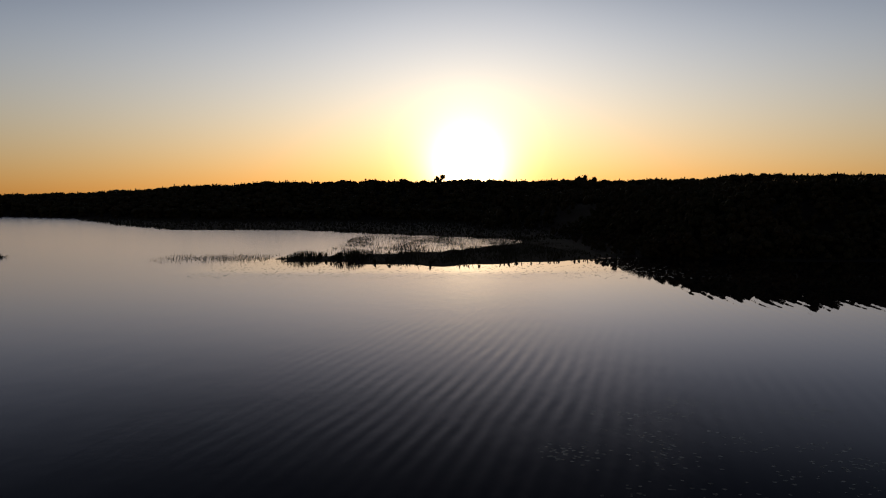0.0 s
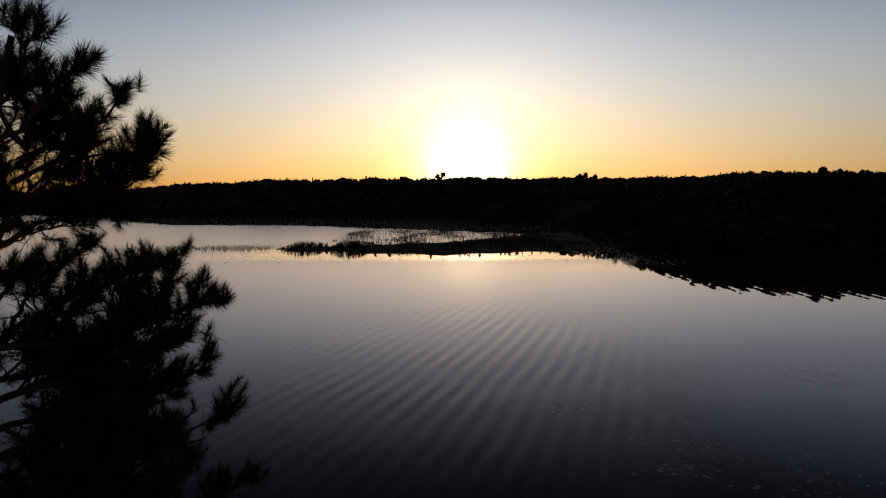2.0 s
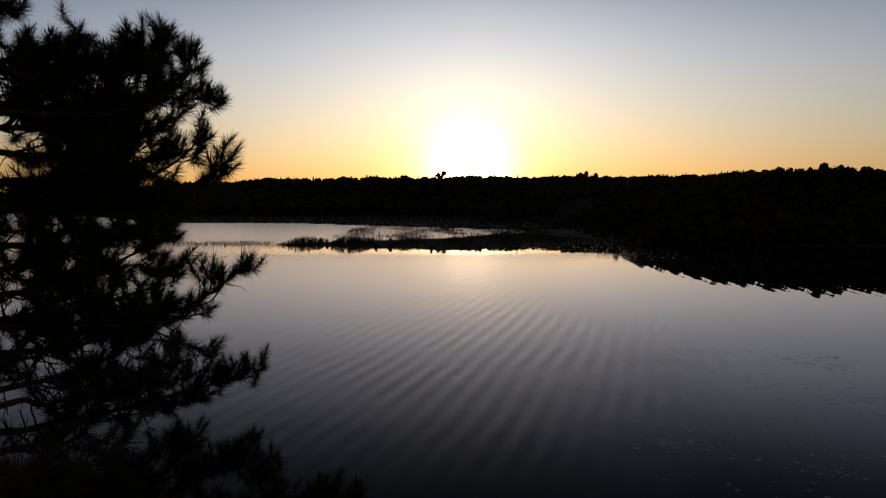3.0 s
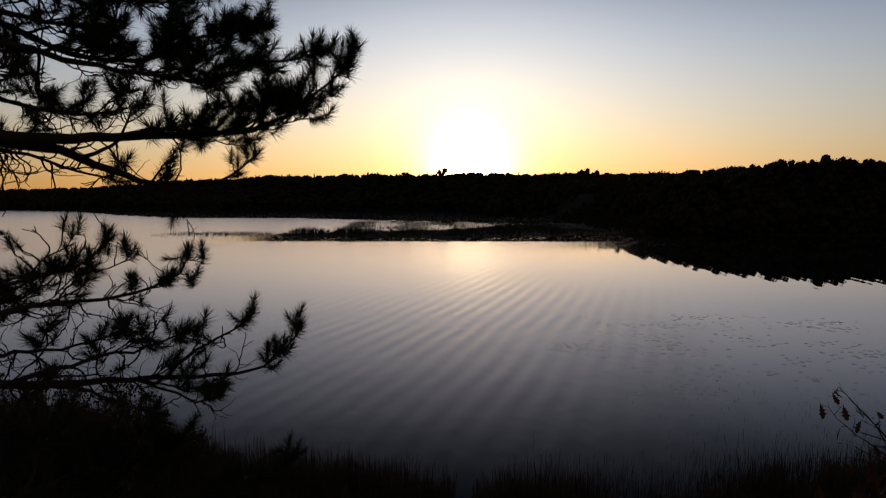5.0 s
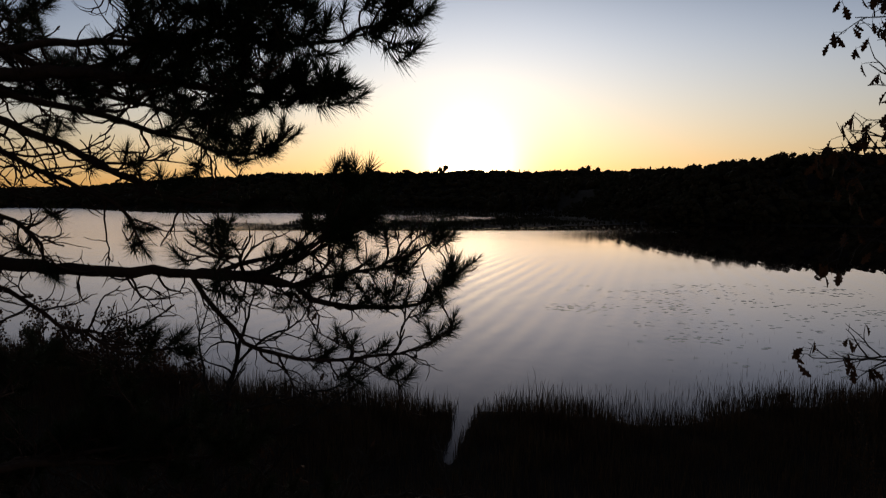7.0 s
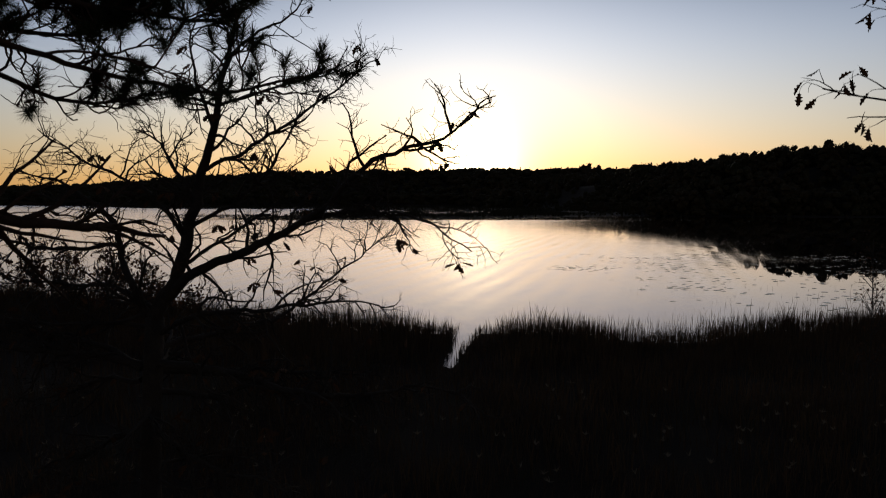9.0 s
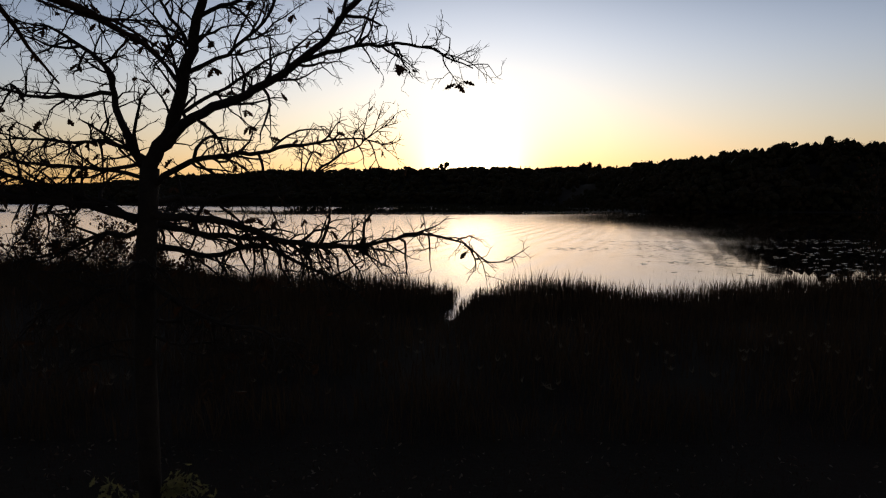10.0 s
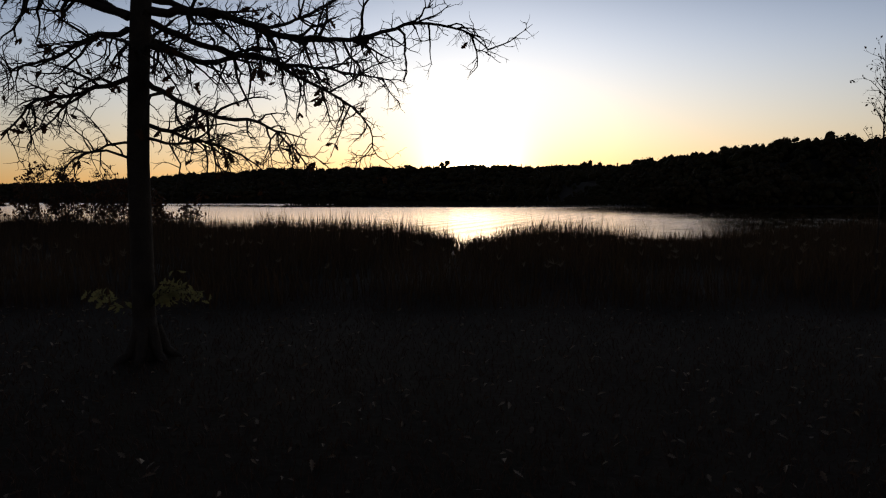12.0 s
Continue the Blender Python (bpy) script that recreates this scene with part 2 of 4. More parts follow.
class Wood:
    """Collects tapering bent tubes into one mesh."""

    def __init__(self):
        self.v, self.f = [], []

    def tube(self, pts, r0, r1, sides):
        n0, k = len(self.v), len(pts)
        side = Vector((0.31, 0.87, 0.39))
        for i, p in enumerate(pts):
            d = (pts[min(i + 1, k - 1)] - pts[max(i - 1, 0)]).normalized()
            u = d.cross(side).normalized()
            w = d.cross(u)
            r = r0 + (r1 - r0) * i / (k - 1)
            for s in range(sides):
                a = 2 * math.pi * s / sides
                self.v.append(p + (u * math.cos(a) + w * math.sin(a)) * r)
        for i in range(k - 1):
            for s in range(sides):
                a, b = n0 + i * sides + s, n0 + i * sides + (s + 1) % sides
                self.f.append((a, b, b + sides, a + sides))
        self.f.append(tuple(range(n0 + (k - 1) * sides, n0 + k * sides)))

    def object(self, name, mat, parent, label=""):
        return make(name, self.v, self.f, mat, parent, label, True)


def wander(rng, start, way, length, steps, bend, lift=0.0):
    """A crooked line from start; lift turns it up (or down) along the way."""
    pts, d = [start.copy()], way.normalized()
    for _ in range(steps):
        d = (d + Vector((rng.gauss(0, bend), rng.gauss(0, bend), rng.gauss(0, bend) + lift))).normalized()
        pts.append(pts[-1] + d * (length / steps))
    return pts


def bent(rng, a, b, sag, steps, bend):
    """A crooked line from a to b that first runs level and bows by sag."""
    pts = []
    off = Vector()
    for i in range(steps + 1):
        s = i / steps
        p = a.lerp(b, s) + Vector((0, 0, sag * math.sin(math.pi * s)))
        if 0 < i < steps:
            off = off * 0.6 + Vector((rng.gauss(0, bend), rng.gauss(0, bend), rng.gauss(0, bend)))
            p = p + off
        pts.append(p)
    return pts


def curve_through(rng, bends, bend):
    """A smooth line through the bends, made a little crooked."""
    p = [bends[0] * 2 - bends[1], *bends, bends[-1] * 2 - bends[-2]]
    pts, off = [], Vector()
    for i in range(1, len(p) - 2):
        many = max(3, int((p[i + 1] - p[i]).length / 0.11))
        for k in range(many):
            t = k / many
            q = ((p[i] * 2) + (p[i + 1] - p[i - 1]) * t + (p[i - 1] * 2 - p[i] * 5 + p[i + 1] * 4 - p[i + 2]) * t * t + (p[i] * 3 - p[i - 1] - p[i + 1] * 3 + p[i + 2]) * t ** 3) * 0.5
            if pts:
                off = off * 0.65 + Vector((rng.gauss(0, bend), rng.gauss(0, bend), rng.gauss(0, bend)))
            pts.append(q + off)
    return pts + [bends[-1]]


def turned(rng, d, lo, hi):
    """A direction that leaves d by lo to hi degrees, any way round."""
    q = d.cross(Vector((rng.gauss(0, 1), rng.gauss(0, 1), rng.gauss(0, 1)))).normalized()
    return Matrix.Rotation(radians(rng.uniform(lo, hi)), 3, q) @ d


# ---- ground and lake ----
def smooth(x):
    x = np.clip(x, 0, 1)
    return x * x * (3 - 2 * x)


def reed_edge(x):
    """How far out the reeds of the near shore reach."""
    return np.interp(x, [-60, -26, -18, -10, -4.6, 0, 2, 5, 6.5, 8, 10, 13, 18, 40, 90],
                     [42, 36, 33.5, 29, 27.5, 26.5, 26.5, 26.4, 25.7, 25.0, 25.2, 27.0, 27.4, 30, 42])


def channel(y):
    """Where the narrow open channel through the reeds runs."""
    return 0.12 + (y - 20.8) * 0.165


def far_shore(x):
    return np.interp(x, [-1500, -420, -253, -181, -87, 0, 60, 140, 400, 1500], [760, 650, 462, 393, 380, 325, 285, 290, 390, 500])


def skyline(x):
    """Height of the treetops of the far ridge."""
    return np.interp(x, [-900, -500, -400, -300, -180, -90, 0, 150, 270, 330, 900], [24, 26.5, 29.5, 35, 39, 40, 40, 40, 42, 47, 49])


def spit(x, y):
    """The reedy tongue of land before the far shore: above 0 inside."""
    mid = np.interp(x, [-58, -40, 0, 40, 60], [211, 211, 214, 246, 262])
    half = np.interp(x, [-58, -54, -42, -20, 10, 45, 80, 120], [0.5, 8, 10, 18, 28, 42, 45, 45])
    islet = 1 - np.hypot((x + 163) / 9, (y - 212) / 8)
    return np.maximum(np.where(x > -58, 1 - np.abs(y - mid) / half, -1), islet)


def right_land(x, y):
    edge = np.interp(x, [38, 56, 70, 100, 160, 400], [260, 217, 207, 198, 190, 120])
    return np.where(x > 38, (y - edge) / 8.0, -1)


def ground_z(x, y):
    z = np.full(np.broadcast(x, y).shape, -1.4)
    near = smooth((reed_edge(x) + 0.2 - y) / 1.6)
    z = -1.4 + near * (1.46 + 0.02 * np.sin(x * 0.9) * np.cos(y * 0.7))
    cut = smooth((0.3 + np.maximum(y - 22.5, 0) * 0.1 - np.abs(x - channel(y))) / 0.4) * smooth((y - 19.6) / 1.2)
    z = z - 0.35 * cut * near
    d = y - far_shore(x)
    far = -1.4 + 1.65 * smooth(d / 12.0 + 0.8)
    far = far + (skyline(x) - 12.5) * smooth((y - (far_shore(x) * 0.35 + 600 * 0.65)) / 130.0)
    z = np.maximum(z, far)
    z = np.maximum(z, np.where(spit(x, y) > -0.4, -1.4 + 1.65 * smooth(spit(x, y) * 3 + 1), -1.4))
    rl = right_land(x, y)
    hill = 15.5 * smooth((x - 80 + 0.12 * (y - 240)) / 46.0) * smooth((y - 215) / 40.0) + 0.25
    hill = hill + 4.2 * smooth((x - 115) / 50.0) * smooth((y - 215) / 40.0)
    z = np.maximum(z, np.where(rl > 0, -1.4 + 1.4 * smooth(rl) + hill * smooth(rl), -1.4))
    return z


def spaced(lo, hi, count, fine, centre=0.0):
    a, b = math.asinh((lo - centre) / fine), math.asinh((hi - centre) / fine)
    return centre + fine * np.sinh(np.linspace(a, b, count))


gx, gy = spaced(-4000, 4000, 320, 7), spaced(-3500, 4500, 330, 12, 20)
GX, GY = np.meshgrid(gx, gy)
gv = np.stack([GX, GY, ground_z(GX, GY)], -1).reshape(-1, 3)
gi = np.arange(len(gx) * len(gy)).reshape(len(gy), len(gx))
gf = np.stack([gi[:-1, :-1], gi[:-1, 1:], gi[1:, 1:], gi[1:, :-1]], -1).reshape(-1, 4)
tagged(make("ground", gv, gf, M_SOIL, smooth=True), "dark damp earth and marsh round the lake", "ground", kind="structure")
wv = [(-1900, 11.5, 0), (1900, 11.5, 0), (1900, 1500, 0), (-1900, 1500, 0)]
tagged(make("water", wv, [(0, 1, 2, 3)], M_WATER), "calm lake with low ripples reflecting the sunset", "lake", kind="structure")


# ---- blades: reeds, marsh and lawn ----
def blades(rng, xy, z0, height, width, lean, head=0.0):
    """Bent upright blades, a quad and a tip each, as arrays."""
    n = len(xy)
    a = rng.uniform(0, 2 * np.pi, n)
    ux, uy = np.cos(a) * width / 2, np.sin(a) * width / 2
    b = rng.uniform(0, 2 * np.pi, n)
    lx, ly = np.cos(b) * lean * height, np.sin(b) * lean * height
    rows = []
    for s, w in ((0, 1.0), (0.6, 0.85)):
        for sign in (-1, 1):
            rows.append(np.stack([xy[:, 0] + lx * s * s + sign * ux * w, xy[:, 1] + ly * s * s + sign * uy * w, z0 + height * s], -1))
    rows.append(np.stack([xy[:, 0] + lx, xy[:, 1] + ly, z0 + height], -1))
    v = np.stack(rows, 1).reshape(-1, 3)
    t = np.array([(0, 1, 3), (0, 3, 2), (2, 3, 4)])
    f = (np.arange(n)[:, None, None] * 5 + t[None]).reshape(-1, 3)
    return v, f


rg = np.random.default_rng(5)


def reed_bed():
    n = 90000
    x = rg.uniform(-40, 34, n)
    e = reed_edge(x)
    y = e - np.abs(rg.normal(0, 1, n)) * 5.0 + rg.normal(0, 0.5, n)
    chan = np.abs(x - channel(y)) < 0.13 + np.maximum(y - 22.5, 0) * 0.07 + 0.25 * rg.random(n)
    clump = np.sin(x * 1.7 + np.sin(y * 1.1) * 2) * np.sin(y * 0.8 + x * 0.6)
    thin = rg.random(n) < 0.35 + np.clip((e - y) / 2.2, 0, 1) * 0.65
    keep = ~(chan & (y > 19.6)) & (y > 11) & thin & (clump + rg.normal(0, 0.5, n) > -0.7)
    x, y, clump = x[keep], y[keep], clump[keep]
    h = np.interp(x, [-12, -6, -3.5, -2, 0.3, 1.0, 2.2, 4.2, 6, 8, 10, 14, 20], [0.95, 1.0, 1.12, 0.85, 0.65, 0.5, 0.75, 0.97, 0.67, 0.48, 0.45, 0.8, 1.12])
    h = (h - 0.06) * np.clip(0.42 + 0.36 * np.abs(x - channel(y)), 0, 1)
    h = h + 0.17 * clump + rg.normal(-0.13, 0.2, len(x))
    h = np.where(rg.random(len(x)) < 0.1, h + rg.uniform(0.1, 0.45, len(x)), h)
    z = np.maximum(ground_z(x, y), -0.25)
    v, f = blades(rg, np.stack([x, y], 1), z, np.maximum(h, 0.4) - z * 0.5, rg.uniform(0.01, 0.03, len(x)), rg.uniform(0.02, 0.3, len(x)))
    m = 2300  # thin stalks standing in the water before the bed
    x2 = rg.uniform(4.5, 26, m)
    y2 = reed_edge(x2) + np.abs(rg.normal(0, 1, m)) * 1.4 - 0.4
    x2[:160], y2[:160] = rg.uniform(11, 28, 160), 0
    y2[:160] = reed_edge(x2[:160]) + np.abs(rg.normal(0, 1, 160)) * 7.5
    h2 = np.interp(x2, [2.5, 7, 10, 14, 26], [0.6, 0.42, 0.34, 0.4, 0.5]) * rg.uniform(0.3, 1.1, m) * np.where(np.arange(m) < 160, 0.55, 1.0) + 0.08
    v2, f2 = blades(rg, np.stack([x2, y2], 1), 0 * x2 - 0.15, h2 + 0.1, rg.uniform(0.01, 0.022, m), rg.uniform(0.02, 0.35, m))
    v, f = np.concatenate([v, v2]), np.concatenate([f, f2 + len(v)])
    tagged(make("reed_bed", v, f, M_REED), "dense brown dry reeds standing along the near shore", "reeds", kind="stuff")


def far_reeds():
    n = 34000
    x, y = rg.uniform(-60, 110, n), rg.uniform(172, 302, n)
    x[:1200], y[:1200] = rg.uniform(-173, -153, 1200), rg.uniform(203, 221, 1200)
    k = (spit(x, y) > 0.02 + 0.1 * rg.random(n)) & (right_land(x, y) < 1)
    x, y = x[k], y[k]
    s = spit(x, y)
    h = 1.0 + 0.3 * np.sin(x * 0.35) + rg.normal(0, 0.2, len(x)) + 1.5 * np.exp(-((x + 47.5) / 6) ** 4) + 1.9 * np.exp(-((x + 32) / 6) ** 4)
    h = h * np.clip(s * 5, 0.4, 1) * np.where(np.abs(x + 40.5) < 0.8, 0.2, 1)
    v, f = blades(rg, np.stack([x, y], 1), 0.0 * x, np.maximum(h, 0.3), rg.uniform(0.12, 0.25, len(x)), rg.uniform(0.05, 0.3, len(x)))
    tagged(make("spit_reeds", v, f, M_MARSH), "dark reeds covering a low tongue of land", "reeds", kind="stuff")
    # thin stalks standing in the water off its tip
    n = 1700
    x, y = rg.normal(-76, 14, n), rg.normal(213, 7, n)
    k = (x < -60) & (x > -100)
    x, y = x[k], y[k]
    v, f = blades(rg, np.stack([x, y], 1), 0 * x - 0.1, rg.uniform(0.3, 1.0, len(x)), rg.uniform(0.06, 0.14, len(x)), rg.uniform(0.05, 0.5, len(x)))
    tagged(make("sparse_reeds", v, f, M_MARSH), "thin scattered reed stalks standing in shallow water", "reeds", kind="stuff")
    # reeds standing out of the far channel
    n = 3000
    x = rg.uniform(-75, 45, n)
    y = np.interp(x, [-75, 0, 45], [400, 325, 282]) - np.abs(rg.normal(0, 1, n)) * np.interp(x, [-75, 0, 45], [6, 34, 26])
    x1 = rg.uniform(-46, 55, 26000)
    y1 = rg.uniform(226, 322, 26000)
    k = np.sin(x1 * 0.23 + np.sin(y1 * 0.15) * 2) * np.sin(y1 * 0.19 + x1 * 0.07) + rg.normal(0, 0.35, 26000) > 0.22
    x, y = np.append(x, x1[k]), np.append(y, y1[k])
    n = len(x)
    v, f = blades(rg, np.stack([x, y], 1), 0 * x - 0.1, rg.uniform(0.5, 1.5, n), rg.uniform(0.06, 0.14, n), rg.uniform(0.05, 0.4, n))
    tagged(make("channel_reeds", v, f, M_MARSH), "dark reeds scattered through the far channel", "reeds", kind="stuff")
    # marsh before the far woods and along the right-hand shore
    n = 30000
    x, y = rg.uniform(-330, 330, n), rg.uniform(185, 640, n)
    k = (ground_z(x, y) > 0.05) & (ground_z(x, y) < 4) & (spit(x, y) < 0.1)
    x, y = x[k], y[k]
    v, f = blades(rg, np.stack([x, y], 1), ground_z(x, y) - 0.1, rg.uniform(0.6, 1.5, len(x)), rg.uniform(0.4, 1.0, len(x)), rg.uniform(0.1, 0.6, len(x)))
    tagged(make("marsh", v, f, M_MARSH), "low dry marsh grass before the far woods", "marsh grass", kind="stuff")


def lawn():
    n = 48000
    y = 2.0 + 10.5 * rg.random(n) ** 1.3
    x = rg.uniform(-1, 1, n) * (y * 0.85 + 1.5)
    h = rg.uniform(0.03, 0.09, n) + np.where(y > 9.6, 0.12 * rg.random(n), 0)
    m = 16000  # the rest of the lawn, beside and behind
    x, y = np.append(x, rg.uniform(-16, 16, m)), np.append(y, rg.uniform(-14, 12, m))
    h = np.append(h, rg.uniform(0.04, 0.11, m))
    n += m
    v, f = blades(rg, np.stack([x, y], 1), ground_z(x, y) - 0.005, h, rg.uniform(0.004, 0.009, n), rg.uniform(0.2, 1.0, n))
    tagged(make("lawn", v, f, M_GRASS), "short dark grass of a shaded lawn", "grass", kind="stuff")


def weeds():
    n = 14000
    x, y = rg.uniform(-16, 16, n), rg.uniform(9.6, 17, n)
    c = np.sin(x * 1.3 + 2 * np.sin(y * 0.9)) * np.sin(y * 1.5 + x * 0.4)
    k = c + rg.normal(0, 0.5, n) > -0.1
    x, y, c = x[k], y[k], c[k]
    h = np.clip(0.45 + 0.2 * c + (y - 10) * 0.05 + rg.normal(0, 0.1, len(x)), 0.15, 1.1)
    v, f = blades(rg, np.stack([x, y], 1), np.maximum(ground_z(x, y), -0.1), h, rg.uniform(0.008, 0.03, len(x)), rg.uniform(0.05, 0.5, len(x)))
    tagged(make("weeds", v, f, M_REED), "tangled dry weeds between the lawn and the reeds", "weeds", kind="stuff")


reed_bed()
far_reeds()
lawn()
weeds()


# ---- woods ----
def lump(rng):
    """A rough ball of radius 1 as loose triangles."""
    bm = bmesh.new()
    bmesh.ops.create_icosphere(bm, subdivisions=1, radius=1)
    for v in bm.verts:
        v.co *= 1 + 0.30 * noise.noise(v.co * 1.7 + Vector(rng.uniform(-9, 9, 3))) + rng.normal(0, 0.16)
    tri = np.array([[tuple(v.co) for v in f.verts] for f in bm.faces])
    bm.free()
    return tri


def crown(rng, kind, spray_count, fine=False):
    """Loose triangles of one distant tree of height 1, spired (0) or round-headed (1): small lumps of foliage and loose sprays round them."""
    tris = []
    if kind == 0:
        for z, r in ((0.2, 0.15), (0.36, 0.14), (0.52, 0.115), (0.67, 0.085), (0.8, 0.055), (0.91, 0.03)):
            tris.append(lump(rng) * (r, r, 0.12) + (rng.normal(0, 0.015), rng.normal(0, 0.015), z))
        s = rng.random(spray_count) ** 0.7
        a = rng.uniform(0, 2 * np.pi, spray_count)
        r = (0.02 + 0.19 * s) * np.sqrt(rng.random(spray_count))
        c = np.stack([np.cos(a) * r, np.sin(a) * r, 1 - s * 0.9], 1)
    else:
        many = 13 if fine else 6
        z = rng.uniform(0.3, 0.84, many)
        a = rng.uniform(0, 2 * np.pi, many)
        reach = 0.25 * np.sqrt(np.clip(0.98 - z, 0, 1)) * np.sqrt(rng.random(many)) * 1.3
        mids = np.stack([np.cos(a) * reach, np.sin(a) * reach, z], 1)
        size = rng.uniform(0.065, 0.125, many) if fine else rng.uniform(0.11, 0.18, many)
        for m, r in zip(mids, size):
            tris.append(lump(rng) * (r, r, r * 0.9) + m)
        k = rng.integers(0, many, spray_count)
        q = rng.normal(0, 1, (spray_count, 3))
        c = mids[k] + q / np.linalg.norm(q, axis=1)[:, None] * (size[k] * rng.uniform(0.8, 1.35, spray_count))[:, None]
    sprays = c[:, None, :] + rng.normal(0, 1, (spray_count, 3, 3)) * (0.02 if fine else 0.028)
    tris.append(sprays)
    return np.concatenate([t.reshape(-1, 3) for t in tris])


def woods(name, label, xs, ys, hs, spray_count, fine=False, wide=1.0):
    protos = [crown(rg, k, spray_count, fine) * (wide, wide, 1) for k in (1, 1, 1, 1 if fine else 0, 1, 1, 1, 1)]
    out = []
    zs = ground_z(xs, ys)
    for x, y, z, h in zip(xs, ys, zs, hs):
        p = protos[rg.integers(0, 8)]
        a = rg.uniform(0, 6.28)
        c, s = math.cos(a) * h * rg.uniform(0.8, 1.15), math.sin(a) * h
        q = np.stack([p[:, 0] * c - p[:, 1] * s + x, p[:, 0] * s + p[:, 1] * c + y, p[:, 2] * h * 1.28 + z - 0.3 * h], 1)
        out.append(q)
    v = np.concatenate(out)
    f = np.arange(len(v)).reshape(-1, 3)
    tagged(make(name, v, f, M_WOODS), label, "woods", kind="stuff")


n = 4700
wx = rg.uniform(-760, 640, n)
wy = far_shore(wx) * 0.35 + 600 * 0.65 + 10 + 200 * rg.random(n)
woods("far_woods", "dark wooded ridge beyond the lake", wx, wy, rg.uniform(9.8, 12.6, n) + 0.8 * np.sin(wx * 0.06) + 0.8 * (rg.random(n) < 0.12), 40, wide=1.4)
n = 1350
hx, hy = rg.uniform(60, 320, n), 209 + 150 * rg.random(n) ** 1.3
k = ground_z(hx, hy) > 0.15
hx, hy = hx[k], hy[k]
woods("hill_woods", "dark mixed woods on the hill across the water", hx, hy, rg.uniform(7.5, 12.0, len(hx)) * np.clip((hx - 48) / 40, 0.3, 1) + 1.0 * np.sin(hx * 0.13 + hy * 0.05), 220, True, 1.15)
n = 600
mx, my = rg.uniform(20, 330, n), rg.uniform(400, 600, n)
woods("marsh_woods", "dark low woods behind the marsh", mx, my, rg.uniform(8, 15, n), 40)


def ridge_tree(x, y, h, wide):
    """A tree that stands out over the ridge."""
    z = float(ground_z(np.array(x), np.array(y)))
    ob = base("ridge_tree", (x, y, z - 0.3), "tall round-headed tree standing above the far woods", "tree", "trees above the ridge")
    w = Wood()
    w.tube([Vector((0, 0, 0)), Vector((0.2, 0, h * 0.4)), Vector((0, 0.1, h * 0.8))], 0.35, 0.1, 6)
    w.object("trunk", M_BARK, ob)
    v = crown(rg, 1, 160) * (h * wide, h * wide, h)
    make("crown", v, np.arange(len(v)).reshape(-1, 3), M_WOODS, ob)


for x, y, h, wide in ((-1.5, 637, 17, 1.0), (-5, 640, 15.5, 0.9), (-43, 640, 14.5, 1.1), (-39, 645, 15, 1.0), (144, 625, 16, 1.0), (138, 628, 15, 1.1), (152, 622, 15.5, 1.0), (20, 640, 14, 1.0)):
    ridge_tree(x, y, h, wide)


# ---- oak on the lawn ----
OAK = Vector((-3.33, 6.65, 0.03))


def lobed_leaf(rng, length):
    """An oak leaf with lobes, cupped, its stalk at the origin and growing along x."""
    half = [(0.0, 0.012), (0.12, 0.05), (0.2, 0.16), (0.3, 0.09), (0.42, 0.27), (0.53, 0.13), (0.66, 0.31), (0.78, 0.14), (0.9, 0.16), (1.0, 0.02)]
    v, f = [], []
    cup = rng.uniform(0.2, 0.9)
    for x, w in half:
        drop = -0.25 * x * x * cup
        for side in (-1, 0, 1):
            v.append(Vector((x, side * w * (1 - 0.25 * cup), drop + abs(side) * w * cup * 0.7)) * length)
    for i in range(len(half) - 1):
        for k in (0, 1):
            a = i * 3 + k
            f.append((a, a + 1, a + 4, a + 3))
    v.append(Vector((-0.22, 0, 0.02)) * length)
    f.append((0, 1, len(v) - 1))
    f.append((1, 2, len(v) - 1))
    return v, f


def leaf_meshes(mat, seed, count, length, name="leaf"):
    rng = random.Random(seed)
    out = []
    for _ in range(count):
        v, f = lobed_leaf(rng, length * rng.uniform(0.8, 1.2))
        me = bpy.data.meshes.new(name)
        me.from_pydata([tuple(p) for p in v], [], f)
        me.materials.append(mat)
        out.append(me)
    return out


def hang_leaf(rng, meshes, parent, at, droop=0.7, name="leaf"):
    ob = new(name, rng.choice(meshes))
    ob.parent = parent
    a = rng.uniform(0, 2 * math.pi)
    d = Vector((math.cos(a), math.sin(a), -droop * rng.uniform(0.3, 2.2))).normalized()
    q = d.to_track_quat("X", "Z").to_matrix().to_4x4() @ Matrix.Rotation(rng.uniform(0, 6.28), 4, "X")
    ob.matrix_local = Matrix.Translation(at) @ q
    return ob


def branch_out(rng, wood, pts, r, level, spec, ends):
    """Side shoots along a limb, each with shoots of its own."""
    many, length, spread, bend, lift = spec[level]
    total = sum((pts[i + 1] - pts[i]).length for i in range(len(pts) - 1))
    count = max(1, int(many * total + rng.random()))
    for _ in range(count):
        s = rng.uniform(0.22, 1.0) if level else rng.uniform(0.12, 1.0)
        k = min(int(s * (len(pts) - 1)), len(pts) - 2)
        at = pts[k].lerp(pts[k + 1], s * (len(pts) - 1) - k)
        d = turned(rng, (pts[k + 1] - pts[k]).normalized(), *spread)
        size = length * rng.uniform(0.45, 1.25) * (1.15 - 0.5 * s)
        r0 = min(r * (1 - 0.75 * s) * 0.7, size * 0.026) + 0.0014
        q = wander(rng, at, d, size, 6 - level, bend, lift)
        wood.tube(q, r0, max(r0 * 0.3, 0.0014), 5 if level == 0 else 3)
        if level + 1 < len(spec):
            branch_out(rng, wood, q, r0, level + 1, spec, ends)
        else:
            ends.append(q[-1])


